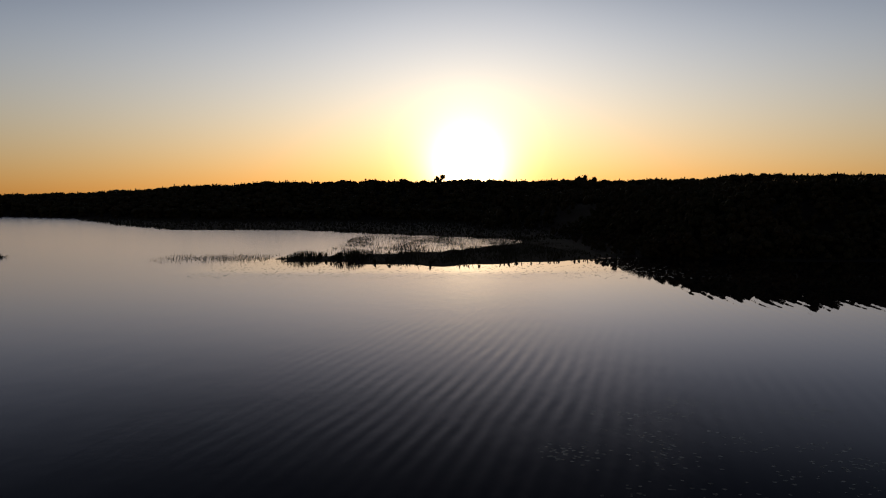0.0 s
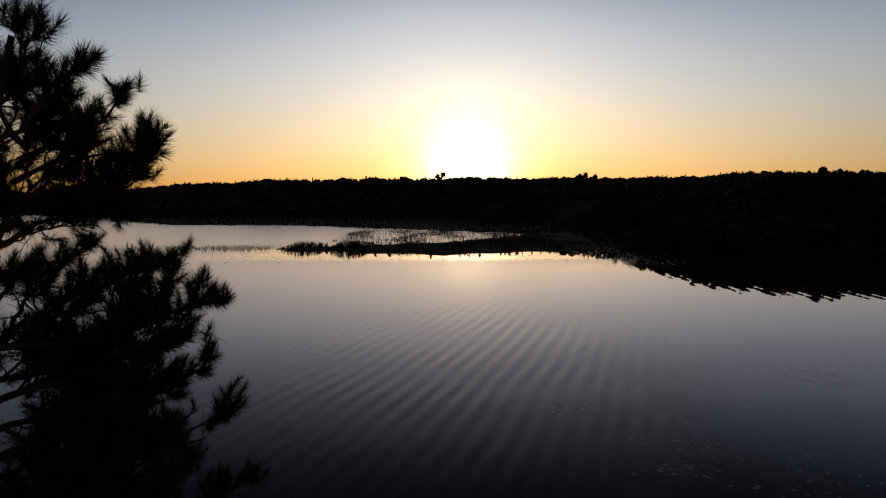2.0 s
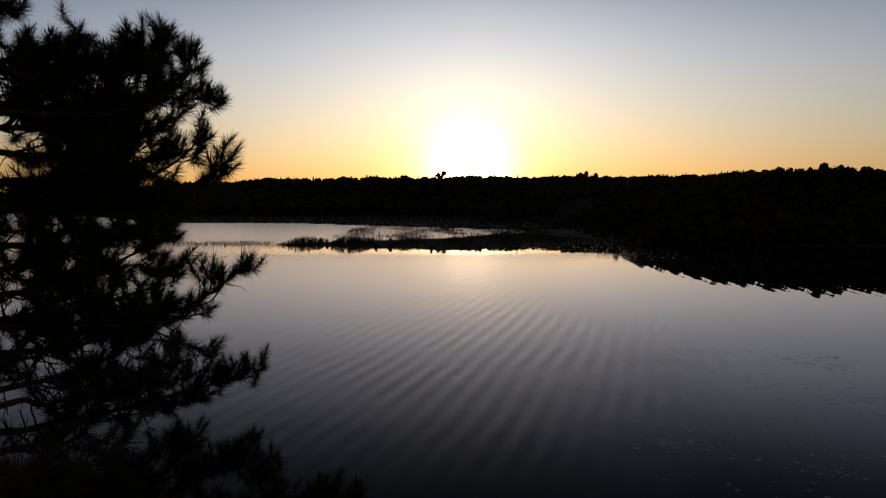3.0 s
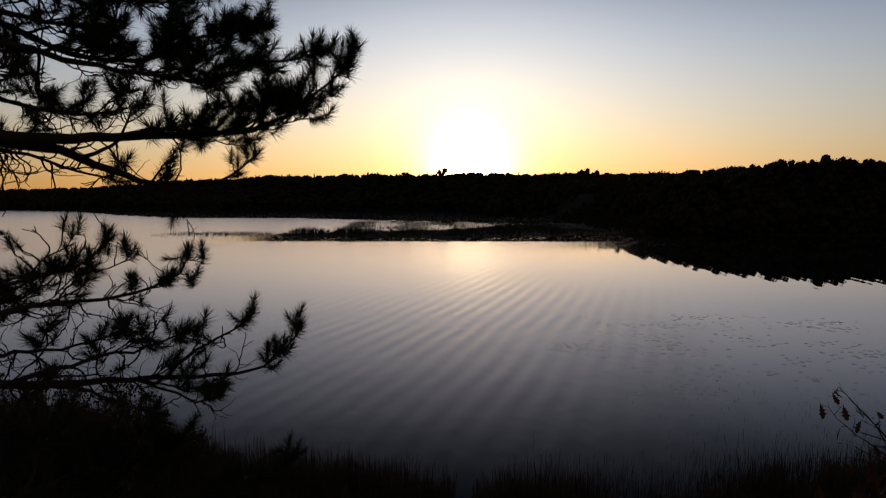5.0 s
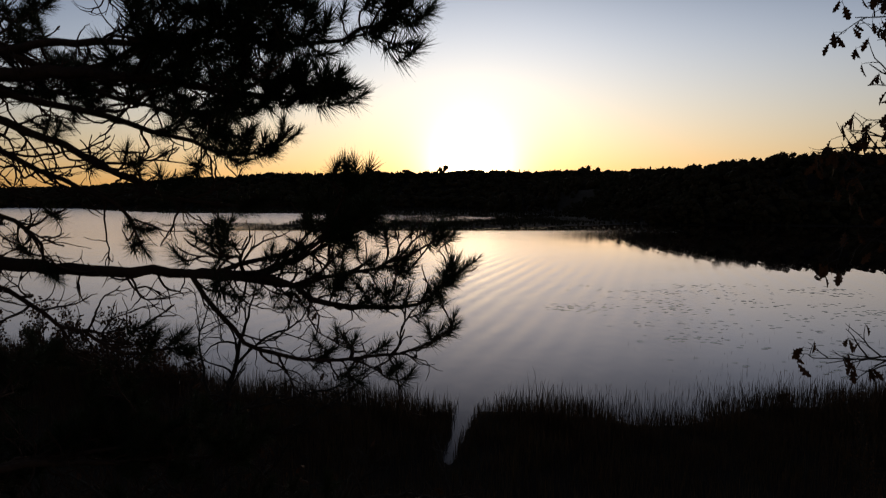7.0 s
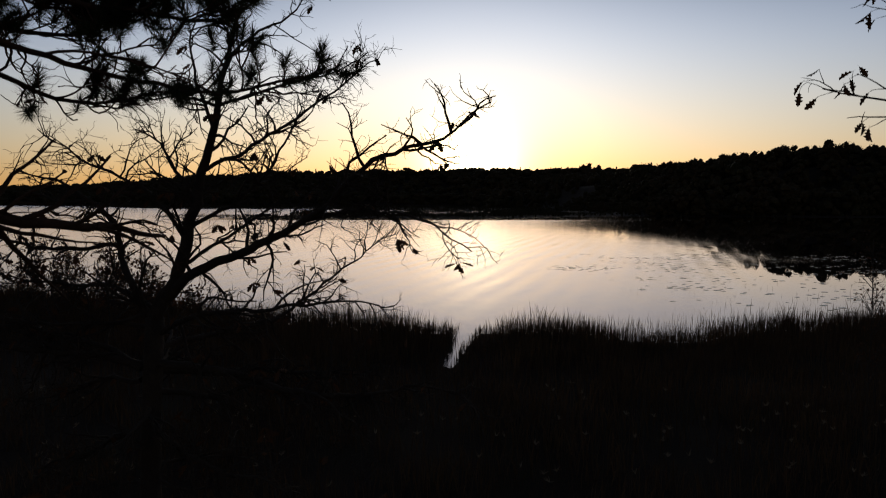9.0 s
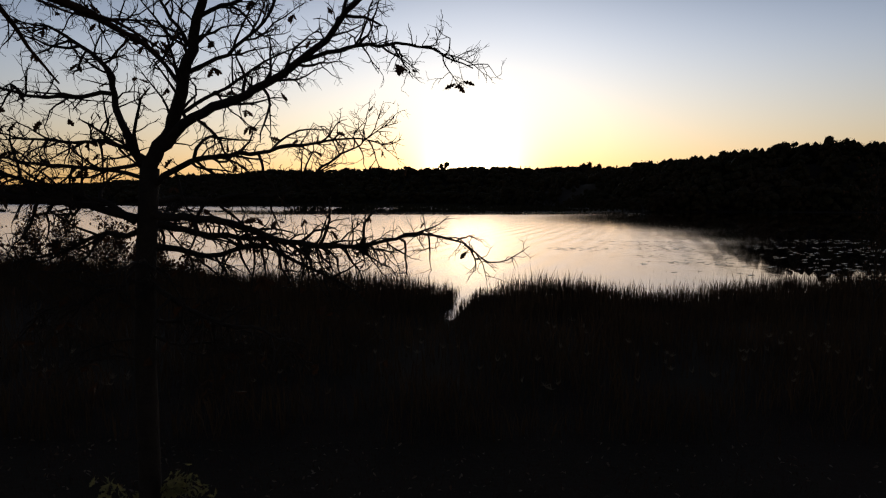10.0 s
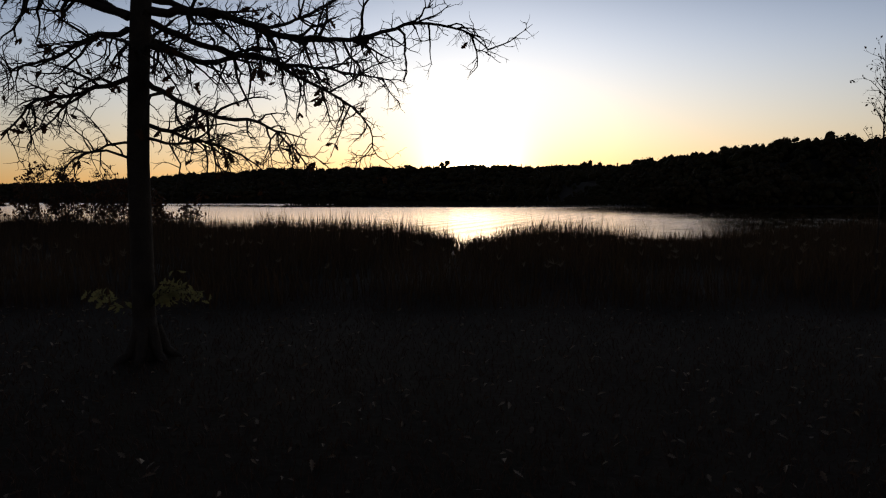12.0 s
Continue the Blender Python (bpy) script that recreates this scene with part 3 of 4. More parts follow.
def oak():
    rng = random.Random(11)
    ob = base("oak_tree", OAK, "nearly bare crooked oak with a few dry brown leaves", "tree")
    leaves = leaf_meshes(M_LEAF, 3, 6, 0.12)
    w = Wood()
    stem = [Vector(p) for p in ((-0.03, 0, -0.1), (-0.03, 0, 0.12), (-0.03, 0.0, 0.5), (-0.035, 0.01, 1.3), (-0.03, 0.0, 2.2), (0.0, 0.02, 3.1), (0.05, 0.02, 3.8), (0.1, 0.0, 4.3))]
    w.tube(stem[:3], 0.2, 0.12, 14)
    w.tube(stem[2:], 0.12, 0.1, 14)
    for a in range(7):  # roots flaring into the turf
        d = Vector((math.cos(a * 0.9 + 0.3), math.sin(a * 0.9 + 0.3), 0))
        w.tube([d * 0.08 + Vector((0, 0, 0.38)), d * 0.2 + Vector((0, 0, 0.1)), d * 0.42 + Vector((0, 0, -0.06))], 0.07, 0.03, 7)
    w.object("trunk", M_BARK, ob, "straight dark furrowed trunk")
    spec = [(6.5, 0.72, (28, 72), 0.24, -0.05), (9.5, 0.3, (28, 75), 0.28, -0.01), (10.0, 0.13, (25, 70), 0.28, 0.03)]
    # limbs: foot on the trunk, then the bends, in metres from the tree's foot
    limbs = [
        (0.088, [(0.07, 0, 4.1), (0.17, 0, 4.45), (0.32, 0.02, 4.72), (0.47, 0, 5.1), (0.65, 0.05, 5.9), (0.8, 0, 6.4), (0.97, 0.05, 7.2), (1.12, 0.05, 7.63), (1.2, 0.05, 8.0)]),
        (0.06, [(0.2, 0, 4.5), (0.42, -0.02, 4.72), (0.85, -0.1, 4.92), (1.2, -0.1, 5.05), (1.5, -0.15, 5.23), (2.03, -0.35, 5.48), (2.53, -0.65, 5.92), (3.2, -1.05, 6.15), (3.7, -1.45, 6.42)]),
        (0.052, [(0.06, 0.02, 4.0), (0.02, 0.0, 4.3), (-0.1, -0.05, 4.65), (-0.28, 0.05, 5.1), (-0.3, 0, 5.4), (-0.9, 0.1, 5.75), (-1.5, 0.1, 5.9)]),
        (0.037, [(0.1, 0, 4.1), (0.7, -0.2, 4.4), (1.4, -0.3, 4.45), (2.0, -0.4, 4.55), (2.7, -0.5, 4.5)]),
        (0.049, [(0.12, 0, 3.8), (0.9, -0.1, 3.72), (1.6, -0.1, 3.5), (2.4, -0.1, 3.45), (3.0, -0.2, 3.6), (3.5, -0.25, 3.5), (3.75, -0.3, 3.3)]),
        (0.025, [(1.8, -0.25, 5.37), (2.54, -0.43, 5.5), (3.12, -0.75, 5.38), (3.56, -1.08, 5.13)]),
        (0.037, [(0.1, 0.05, 3.45), (0.6, 0.3, 3.3), (1.1, 0.4, 3.4), (1.7, 0.5, 3.15), (2.3, 0.6, 2.75), (2.5, 0.6, 2.3)]),
        (0.033, [(0.1, -0.05, 3.05), (0.5, -0.2, 2.85), (1.0, -0.25, 2.65), (1.5, -0.3, 2.55), (1.9, -0.3, 2.1)]),
        (0.037, [(0.1, 0.1, 3.95), (0.6, 0.9, 4.0), (1.2, 1.6, 4.1), (2.2, 2.4, 4.9), (2.6, 2.5, 5.1)]),
        (0.041, [(0.1, 0.05, 3.7), (0.8, 0.7, 3.5), (1.8, 1.0, 3.4), (2.7, 1.2, 3.3)]),
        (0.041, [(-0.08, 0, 3.72), (-0.7, 0.1, 4.0), (-1.3, 0.1, 4.15), (-2.0, 0.2, 4.3)]),
        (0.049, [(-0.08, 0.05, 3.75), (-0.7, -0.1, 3.9), (-1.5, -0.2, 4.05), (-2.2, -0.3, 4.1), (-2.8, -0.3, 4.4)]),
        (0.033, [(-0.08, 0, 3.6), (-0.7, 0.2, 3.5), (-1.2, 0.3, 3.3), (-1.8, 0.4, 3.2)]),
        (0.029, [(-0.06, 0, 3.1), (-0.5, -0.2, 2.9), (-0.9, -0.3, 2.8), (-1.3, -0.3, 2.4)]),
        (0.037, [(0.05, 0.1, 3.6), (-0.2, 0.9, 3.7), (-0.5, 1.7, 3.9), (-0.7, 2.4, 3.8)]),
        (0.025, [(0.05, -0.1, 3.3), (0.2, -0.6, 3.3), (0.1, -1.2, 3.2)]),
        (0.025, [(0.05, 0.1, 2.6), (0.5, 0.6, 2.45), (0.9, 0.9, 2.3), (1.2, 1.0, 2.0)]),
        (0.025, [(-0.28, 0.05, 5.1), (-0.9, 0.0, 5.05), (-1.7, 0.0, 5.2), (-2.5, -0.1, 5.3)]),
        (0.029, [(0.05, 0.05, 4.4), (-0.6, 0.3, 4.65), (-1.3, 0.4, 4.6), (-2.1, 0.4, 4.8)]),
        (0.025, [(0.45, 0.0, 5.2), (0.0, 0.2, 5.7), (-0.7, 0.3, 6.0), (-1.3, 0.3, 6.4)]),
        (0.025, [(0.1, 0.05, 4.2), (-0.5, -0.3, 4.3), (-1.1, -0.5, 4.35), (-1.8, -0.5, 4.6)]),
        (0.018, [(0.08, 0, 2.45), (0.45, -0.1, 2.35), (0.8, -0.1, 2.4), (1.1, -0.1, 2.2)]),
        (0.016, [(-0.08, 0, 2.4), (-0.4, 0.1, 2.35), (-0.8, 0.1, 2.2), (-1.0, 0.1, 2.0)]),
        (0.016, [(0.0, -0.08, 2.2), (-0.3, -0.3, 2.3), (-0.6, -0.4, 2.25)]),
        (0.026, [(0.5, 0.0, 5.3), (0.95, 0.12, 5.55), (1.35, 0.15, 5.9), (1.6, 0.1, 6.3), (1.75, 0.1, 6.6)]),
        (0.025, [(0.35, 0.0, 4.8), (0.8, 0.2, 5.15), (1.3, 0.25, 5.5), (1.9, 0.2, 5.7)]),
        (0.025, [(0.55, 0, 5.6), (0.2, 0.2, 6.1), (-0.2, 0.3, 6.4)]),
        (0.025, [(0.6, 0.05, 5.9), (1.2, 0.1, 6.2), (1.7, 0.0, 6.45), (2.2, 0.0, 6.8), (2.6, 0.0, 7.1)]),
        (0.021, [(0.8, 0, 6.4), (0.55, 0.2, 6.9), (0.45, 0.3, 7.35), (0.6, 0.3, 7.8)]),
        (0.018, [(0.95, 0.05, 7.1), (1.3, 0.1, 7.4), (1.6, 0.1, 7.55), (1.85, 0.1, 7.85)]),
        (0.018, [(0.85, 0, 6.6), (1.4, -0.1, 6.75), (2.0, -0.1, 6.9), (2.5, -0.1, 7.15)]),
    ]
    for r, bends in limbs:
        w, ends = Wood(), []
        fine = curve_through(rng, [Vector(b) for b in bends], 0.014)
        w.tube(fine, r, 0.006, 9)
        mean = sum(b[2] for b in bends) / len(bends)
        left = bends[-1][0] < 0
        few = 1.15 if 3.85 < mean < 4.7 and not left else 1.55 if mean < 3.75 else 1.4 if left else 1.0  # the low limbs are the twiggiest
        fall = -0.09 if mean < 3.75 else -0.04
        branch_out(rng, w, fine, r * 0.95, 0, [(spec[0][0] * few, *spec[0][1:4], fall), *spec[1:]], ends)
        branch_out(rng, w, fine, r * 0.6, 0, [(8.0 * few, 0.26, (35, 80), 0.32, 0.0), (11.0, 0.11, (30, 75), 0.3, 0.0)], ends)
        limb = w.object("limb", M_BARK, ob)
        for _ in range(max(2, len(ends) // 34)):
            at = rng.choice(ends)
            for _ in range(rng.choice((1, 2, 2, 3))):
                hang_leaf(rng, leaves, limb, at)
    w = Wood()  # a knot of twigs halfway along the long limb
    for _ in range(46):
        w.tube(wander(rng, Vector((2.44, -0.1, 3.43)), Vector((rng.gauss(0, 1), rng.gauss(0, 1), rng.gauss(0, 1))), rng.uniform(0.06, 0.14), 3, 0.3), 0.014, 0.004, 4)
    w.object("burl", M_BARK, ob, "dark knot of twigs on a limb")
    # green sprouts at the foot
    green = leaf_meshes(M_GREENLEAF, 8, 4, 0.10)
    for a in (-0.6, -0.3, 0.0, 0.3, 0.5, 0.1, -0.1, 2.9, 3.3):
        w = Wood()
        q = wander(rng, Vector((math.cos(a) * 0.1, -abs(math.sin(a)) * 0.1, rng.uniform(0.5, 0.75))), Vector((math.cos(a) * 0.9, -0.3, 0.6)), rng.uniform(0.35, 0.68), 7, 0.14, -0.06)
        w.tube(q, 0.006, 0.002, 4)
        shoot = w.object("sprout", M_BARK, ob, "thin sprout with yellow-green leaves at the foot")
        for p in [p for p in q[2:] for _ in range(3)]:
            hang_leaf(rng, green, shoot, p + Vector((rng.gauss(0, 0.04), rng.gauss(0, 0.04), rng.gauss(0, 0.04))))


oak()

# ---- pine beside the camera's way ----
tuft_arrays = {}


def needle_mesh(rng, count, length):
    """A dense brush of long needles along the end of a shoot that grows along z."""
    v, f = [], []
    for i in range(count):
        s = i / count
        a = i * 2.39996
        tilt = radians(8 + 92 * s ** 0.8 + rng.gauss(0, 9))
        d = Vector((math.sin(tilt) * math.cos(a), math.sin(tilt) * math.sin(a), math.cos(tilt)))
        foot = Vector((0, 0, 0.03 - 0.13 * s))
        side = d.cross(Vector((rng.gauss(0, 1), rng.gauss(0, 1), rng.gauss(0, 1)))).normalized() * 0.0027
        n = length * rng.uniform(0.72, 1.1)
        tip = foot + d * n + Vector((rng.gauss(0, 0.008), rng.gauss(0, 0.008), 0.012))
        k = len(v)
        v += [foot - side, foot + side, tip]
        f.append((k, k + 1, k + 2))
    me = bpy.data.meshes.new("needle_tuft")
    me.from_pydata([tuple(p) for p in v], [], f)
    me.materials.append(M_NEEDLE)
    tuft_arrays[me] = (np.array(v, dtype=float), np.array(f))
    return me


def along(pts, s):
    """The place and the heading at a share s of a line."""
    x = min(max(s, 0.0), 0.999) * (len(pts) - 1)
    k = int(x)
    return pts[k].lerp(pts[k + 1], x - k), (pts[k + 1] - pts[k]).normalized()


def pine_bough(rng, ob, tufts, bends, r, full, room, bare=0.35, lift=0.05, dead=1.0, side=1.5):
    """One bough: a crooked axis, arms that run along with it, hooked twigs that turn up, and a needle brush on most twig ends.
    full: how thick the needles stand; bare: the share of the axis without any."""
    w, ends = Wood(), []
    axis = curve_through(rng, bends, 0.012)
    size = sum((axis[i + 1] - axis[i]).length for i in range(len(axis) - 1))
    w.tube(axis, r, 0.007, 8)
    arms = [(axis, bare)]
    for i in range(int(size * side + 0.9)):
        s = rng.uniform(max(0.1, bare * 0.75), 0.75)
        at, d = along(axis, s)
        d = turned(rng, d, 22, 52)
        d = Vector((d.x, d.y, min(max(d.z, -0.15), 0.35) * 0.45 + 0.02))
        q = wander(rng, at, d, size * (1 - s) * rng.uniform(0.38, 0.68), 11, 0.17, 0.03)
        w.tube(q, max(r * 0.5 * (1.1 - s), 0.008), 0.005, 6)
        arms.append((q, 0.3))
    for q0, blank in arms:
        long = sum((q0[i + 1] - q0[i]).length for i in range(len(q0) - 1))
        for i in range(int(long * 7.5 * min(full, 1.3) + 2)):
            s = blank + (1 - blank) * rng.random() ** 0.75
            at, d = along(q0, s)
            out = d * 0.75 + Vector((rng.gauss(0, 0.5), rng.gauss(0, 0.5), rng.gauss(0.05, 0.35)))
            n = rng.uniform(0.14, 0.4) * (1.25 - 0.7 * s)
            q = wander(rng, at, out, n, 8, 0.22, lift)
            w.tube(q, 0.0078 * (1.25 - 0.5 * s), 0.005, 4)
            if rng.random() < 0.25 + full * 0.5:
                ends.append((q[-1], (q[-1] - q[-2]).normalized()))
            for j in range(1 + int(n * 6)):
                p, e = along(q, rng.uniform(0.25, 0.9))
                t = wander(rng, p, e + Vector((rng.gauss(0, 0.6), rng.gauss(0, 0.6), rng.gauss(0.1, 0.4))), rng.uniform(0.06, 0.17), 6, 0.24, lift * 2.0)
                w.tube(t, 0.0056, 0.0043, 3)
                if rng.random() < full * 0.5:
                    ends.append((t[-1], (t[-1] - t[-2]).normalized()))
    tip, way = along(axis, 0.999)
    ends.append((tip, way))
    for i in range(3):  # a full brush at the tip
        p, e = along(axis, rng.uniform(0.84, 0.98))
        q = wander(rng, p, e * 0.9 + Vector((rng.gauss(0, 0.4), rng.gauss(0, 0.4), rng.gauss(0.2, 0.3))), rng.uniform(0.06, 0.15), 5, 0.15, lift)
        w.tube(q, 0.006, 0.0045, 5)
        ends.append((q[-1], (q[-1] - q[-2]).normalized()))
    for i in range(int(size * 3.2 * dead)):  # bare dead twigs that hang and hook
        p, e = along(axis, rng.uniform(0.08, 0.8))
        q = wander(rng, p, e * 0.6 + Vector((rng.gauss(0, 0.5), rng.gauss(0, 0.5), rng.gauss(-0.55, 0.35))), rng.uniform(0.2, 0.65), 11, 0.27, 0.06)
        w.tube(q, 0.009, 0.0035, 4)
        for j in range(5):
            m = rng.randrange(2, 11)
            w.tube(wander(rng, q[m], (q[m] - q[m - 1]).normalized() + Vector((rng.gauss(0, 0.6), rng.gauss(0, 0.6), rng.gauss(0, 0.6))), rng.uniform(0.06, 0.26), 6, 0.28, 0.05), 0.0048, 0.002, 3)
    bough = w.object("bough", M_PINEBARK, ob)
    joined_v, joined_f = [], []
    for p, d in ends:
        d = (d + Vector((0, 0, 0.3))).normalized()
        m = Matrix.Translation(p) @ d.to_track_quat("Z", "Y").to_matrix().to_4x4() @ Matrix.Rotation(rng.uniform(0, 6.28), 4, "Z") @ Matrix.Scale(rng.uniform(0.72, 1.1), 4)
        me = rng.choice(tufts)
        if bends[-1].y + PINE.y < 5.3 and bends[-1].x + PINE.x > -2.0 and len(room) < 300:  # the boughs nearest to the open lawn
            t = new("needle_tuft", me)
            t.parent, t.matrix_local = bough, m
            room.append(t)
        else:
            co, fa = tuft_arrays[me]
            joined_f.append(fa + sum(len(q) for q in joined_v))
            joined_v.append(co @ np.array(m.to_3x3()).T + np.array(p))
    if joined_v:
        tagged(make("needles", np.concatenate(joined_v), np.concatenate(joined_f), M_NEEDLE, bough), kind="stuff")


PINE = Vector((-3.2, 3.75, 0.05))


def pine_axis(z):
    """The pine's stem at a height over the lake, its top bent to fit the camera's view."""
    return Vector((-3.25 + 0.78 * (max(z, 0) / 19.0) ** 9, 3.75 - 0.1 * (max(z, 0) / 19.0) ** 6, z))


def pine():
    rng = random.Random(4)
    ob = base("pine_tree", PINE, "tall old pine with long needle tufts and bare inner twigs", "tree")
    tufts = [needle_mesh(rng, 126, 0.114) for _ in range(7)]
    w = Wood()
    w.tube([pine_axis(z) - PINE for z in np.linspace(-0.1, 18.85, 40)], 0.2, 0.018, 12)
    w.object("trunk", M_PINEBARK, ob, "reddish scaly pine trunk")
    room = []
    leader = (0.012, 1.0, 0.0, [(-2.47, 3.65, 18.6), (-2.45, 3.64, 18.88)])
    crown_boughs = [
        (0.02, 1.1, 0.1, [(-2.5, 3.66, 18.3), (-2.45, 3.8, 18.5), (-2.3, 3.9, 18.72)]),
        (0.02, 1.1, 0.1, [(-2.5, 3.7, 18.2), (-2.75, 3.8, 18.45), (-2.85, 3.8, 18.75)]),
        (0.02, 1.0, 0.1, [(-2.6, 3.7, 18.0), (-2.5, 4.0, 18.15), (-2.15, 4.25, 18.2)]),
        (0.022, 1.1, 0.1, [(-2.7, 3.7, 17.7), (-2.6, 4.0, 17.85), (-2.35, 4.3, 17.95), (-2.06, 4.4, 18.25)]),
        (0.022, 0.9, 0.3, [(-2.75, 3.7, 17.6), (-2.8, 4.2, 17.7), (-2.55, 4.4, 17.75), (-2.35, 4.45, 17.9)]),
        (0.022, 1.1, 0.1, [(-2.8, 3.7, 17.5), (-2.9, 4.2, 17.9), (-2.85, 4.5, 18.1)]),
        (0.022, 1.2, 0.15, [(-2.55, 3.68, 18.1), (-2.55, 4.2, 18.3), (-2.5, 4.6, 18.5), (-2.42, 4.7, 18.7)]),
        (0.022, 1.2, 0.15, [(-2.6, 3.7, 17.9), (-2.5, 4.3, 18.0), (-2.38, 4.7, 18.15), (-2.3, 4.75, 18.38)]),
        (0.025, 1.1, 0.3, [(-2.9, 3.75, 16.9), (-3.0, 4.8, 17.1), (-2.9, 5.4, 17.2), (-2.5, 5.6, 17.35)]),
        (0.025, 1.1, 0.3, [(-2.9, 3.75, 16.8), (-3.3, 4.8, 17.1), (-3.25, 5.6, 17.5)]),
        (0.025, 1.1, 0.2, [(-2.9, 3.75, 16.6), (-2.5, 4.4, 16.7), (-2.1, 4.8, 16.9), (-1.92, 4.9, 17.12)]),
    ]
    middle_boughs = [
        (0.025, 1.2, 0.2, [(-3.0, 3.75, 16.0), (-2.6, 4.2, 16.05), (-2.0, 4.5, 16.1), (-1.62, 4.5, 16.32)]),
        (0.025, 1.2, 0.3, [(-3.0, 3.75, 16.2), (-2.8, 4.6, 16.2), (-2.3, 5.0, 16.3), (-2.0, 5.1, 16.6)]),
        (0.028, 1.1, 0.3, [(-3.1, 3.75, 15.3), (-2.7, 4.5, 15.15), (-2.1, 5.0, 15.2), (-1.66, 5.1, 15.52)]),
        (0.028, 1.2, 0.3, [(-3.1, 3.75, 15.2), (-3.0, 4.7, 15.2), (-2.6, 5.3, 15.3), (-2.35, 5.4, 15.5)]),
        (0.028, 1.2, 0.3, [(-3.1, 3.75, 14.6), (-2.9, 4.8, 14.3), (-2.3, 5.6, 14.3), (-1.8, 5.9, 14.4)]),
        (0.028, 0.9, 0.3, [(-3.1, 3.75, 14.75), (-3.1, 4.9, 14.4), (-2.8, 5.7, 14.28), (-2.35, 5.9, 14.42)]),
        (0.028, 0.9, 0.3, [(-3.1, 3.75, 15.0), (-3.6, 4.9, 14.7), (-3.3, 5.7, 14.8), (-3.0, 5.9, 14.85)]),
        (0.05, 1.25, 0.4, [(-3.2, 3.75, 12.85), (-2.75, 4.3, 12.85), (-2.0, 4.75, 12.9), (-1.3, 4.95, 13.05), (-0.76, 5.0, 13.5)]),
        (0.03, 1.2, 0.3, [(-3.2, 3.75, 13.5), (-2.8, 4.6, 13.45), (-2.1, 4.95, 13.35), (-1.5, 5.0, 13.5), (-1.0, 5.0, 13.58)]),
        (0.03, 1.2, 0.3, [(-3.2, 3.75, 13.7), (-3.1, 4.7, 13.6), (-2.6, 5.2, 13.55), (-2.0, 5.2, 13.75), (-1.4, 4.9, 13.75)]),
    ]
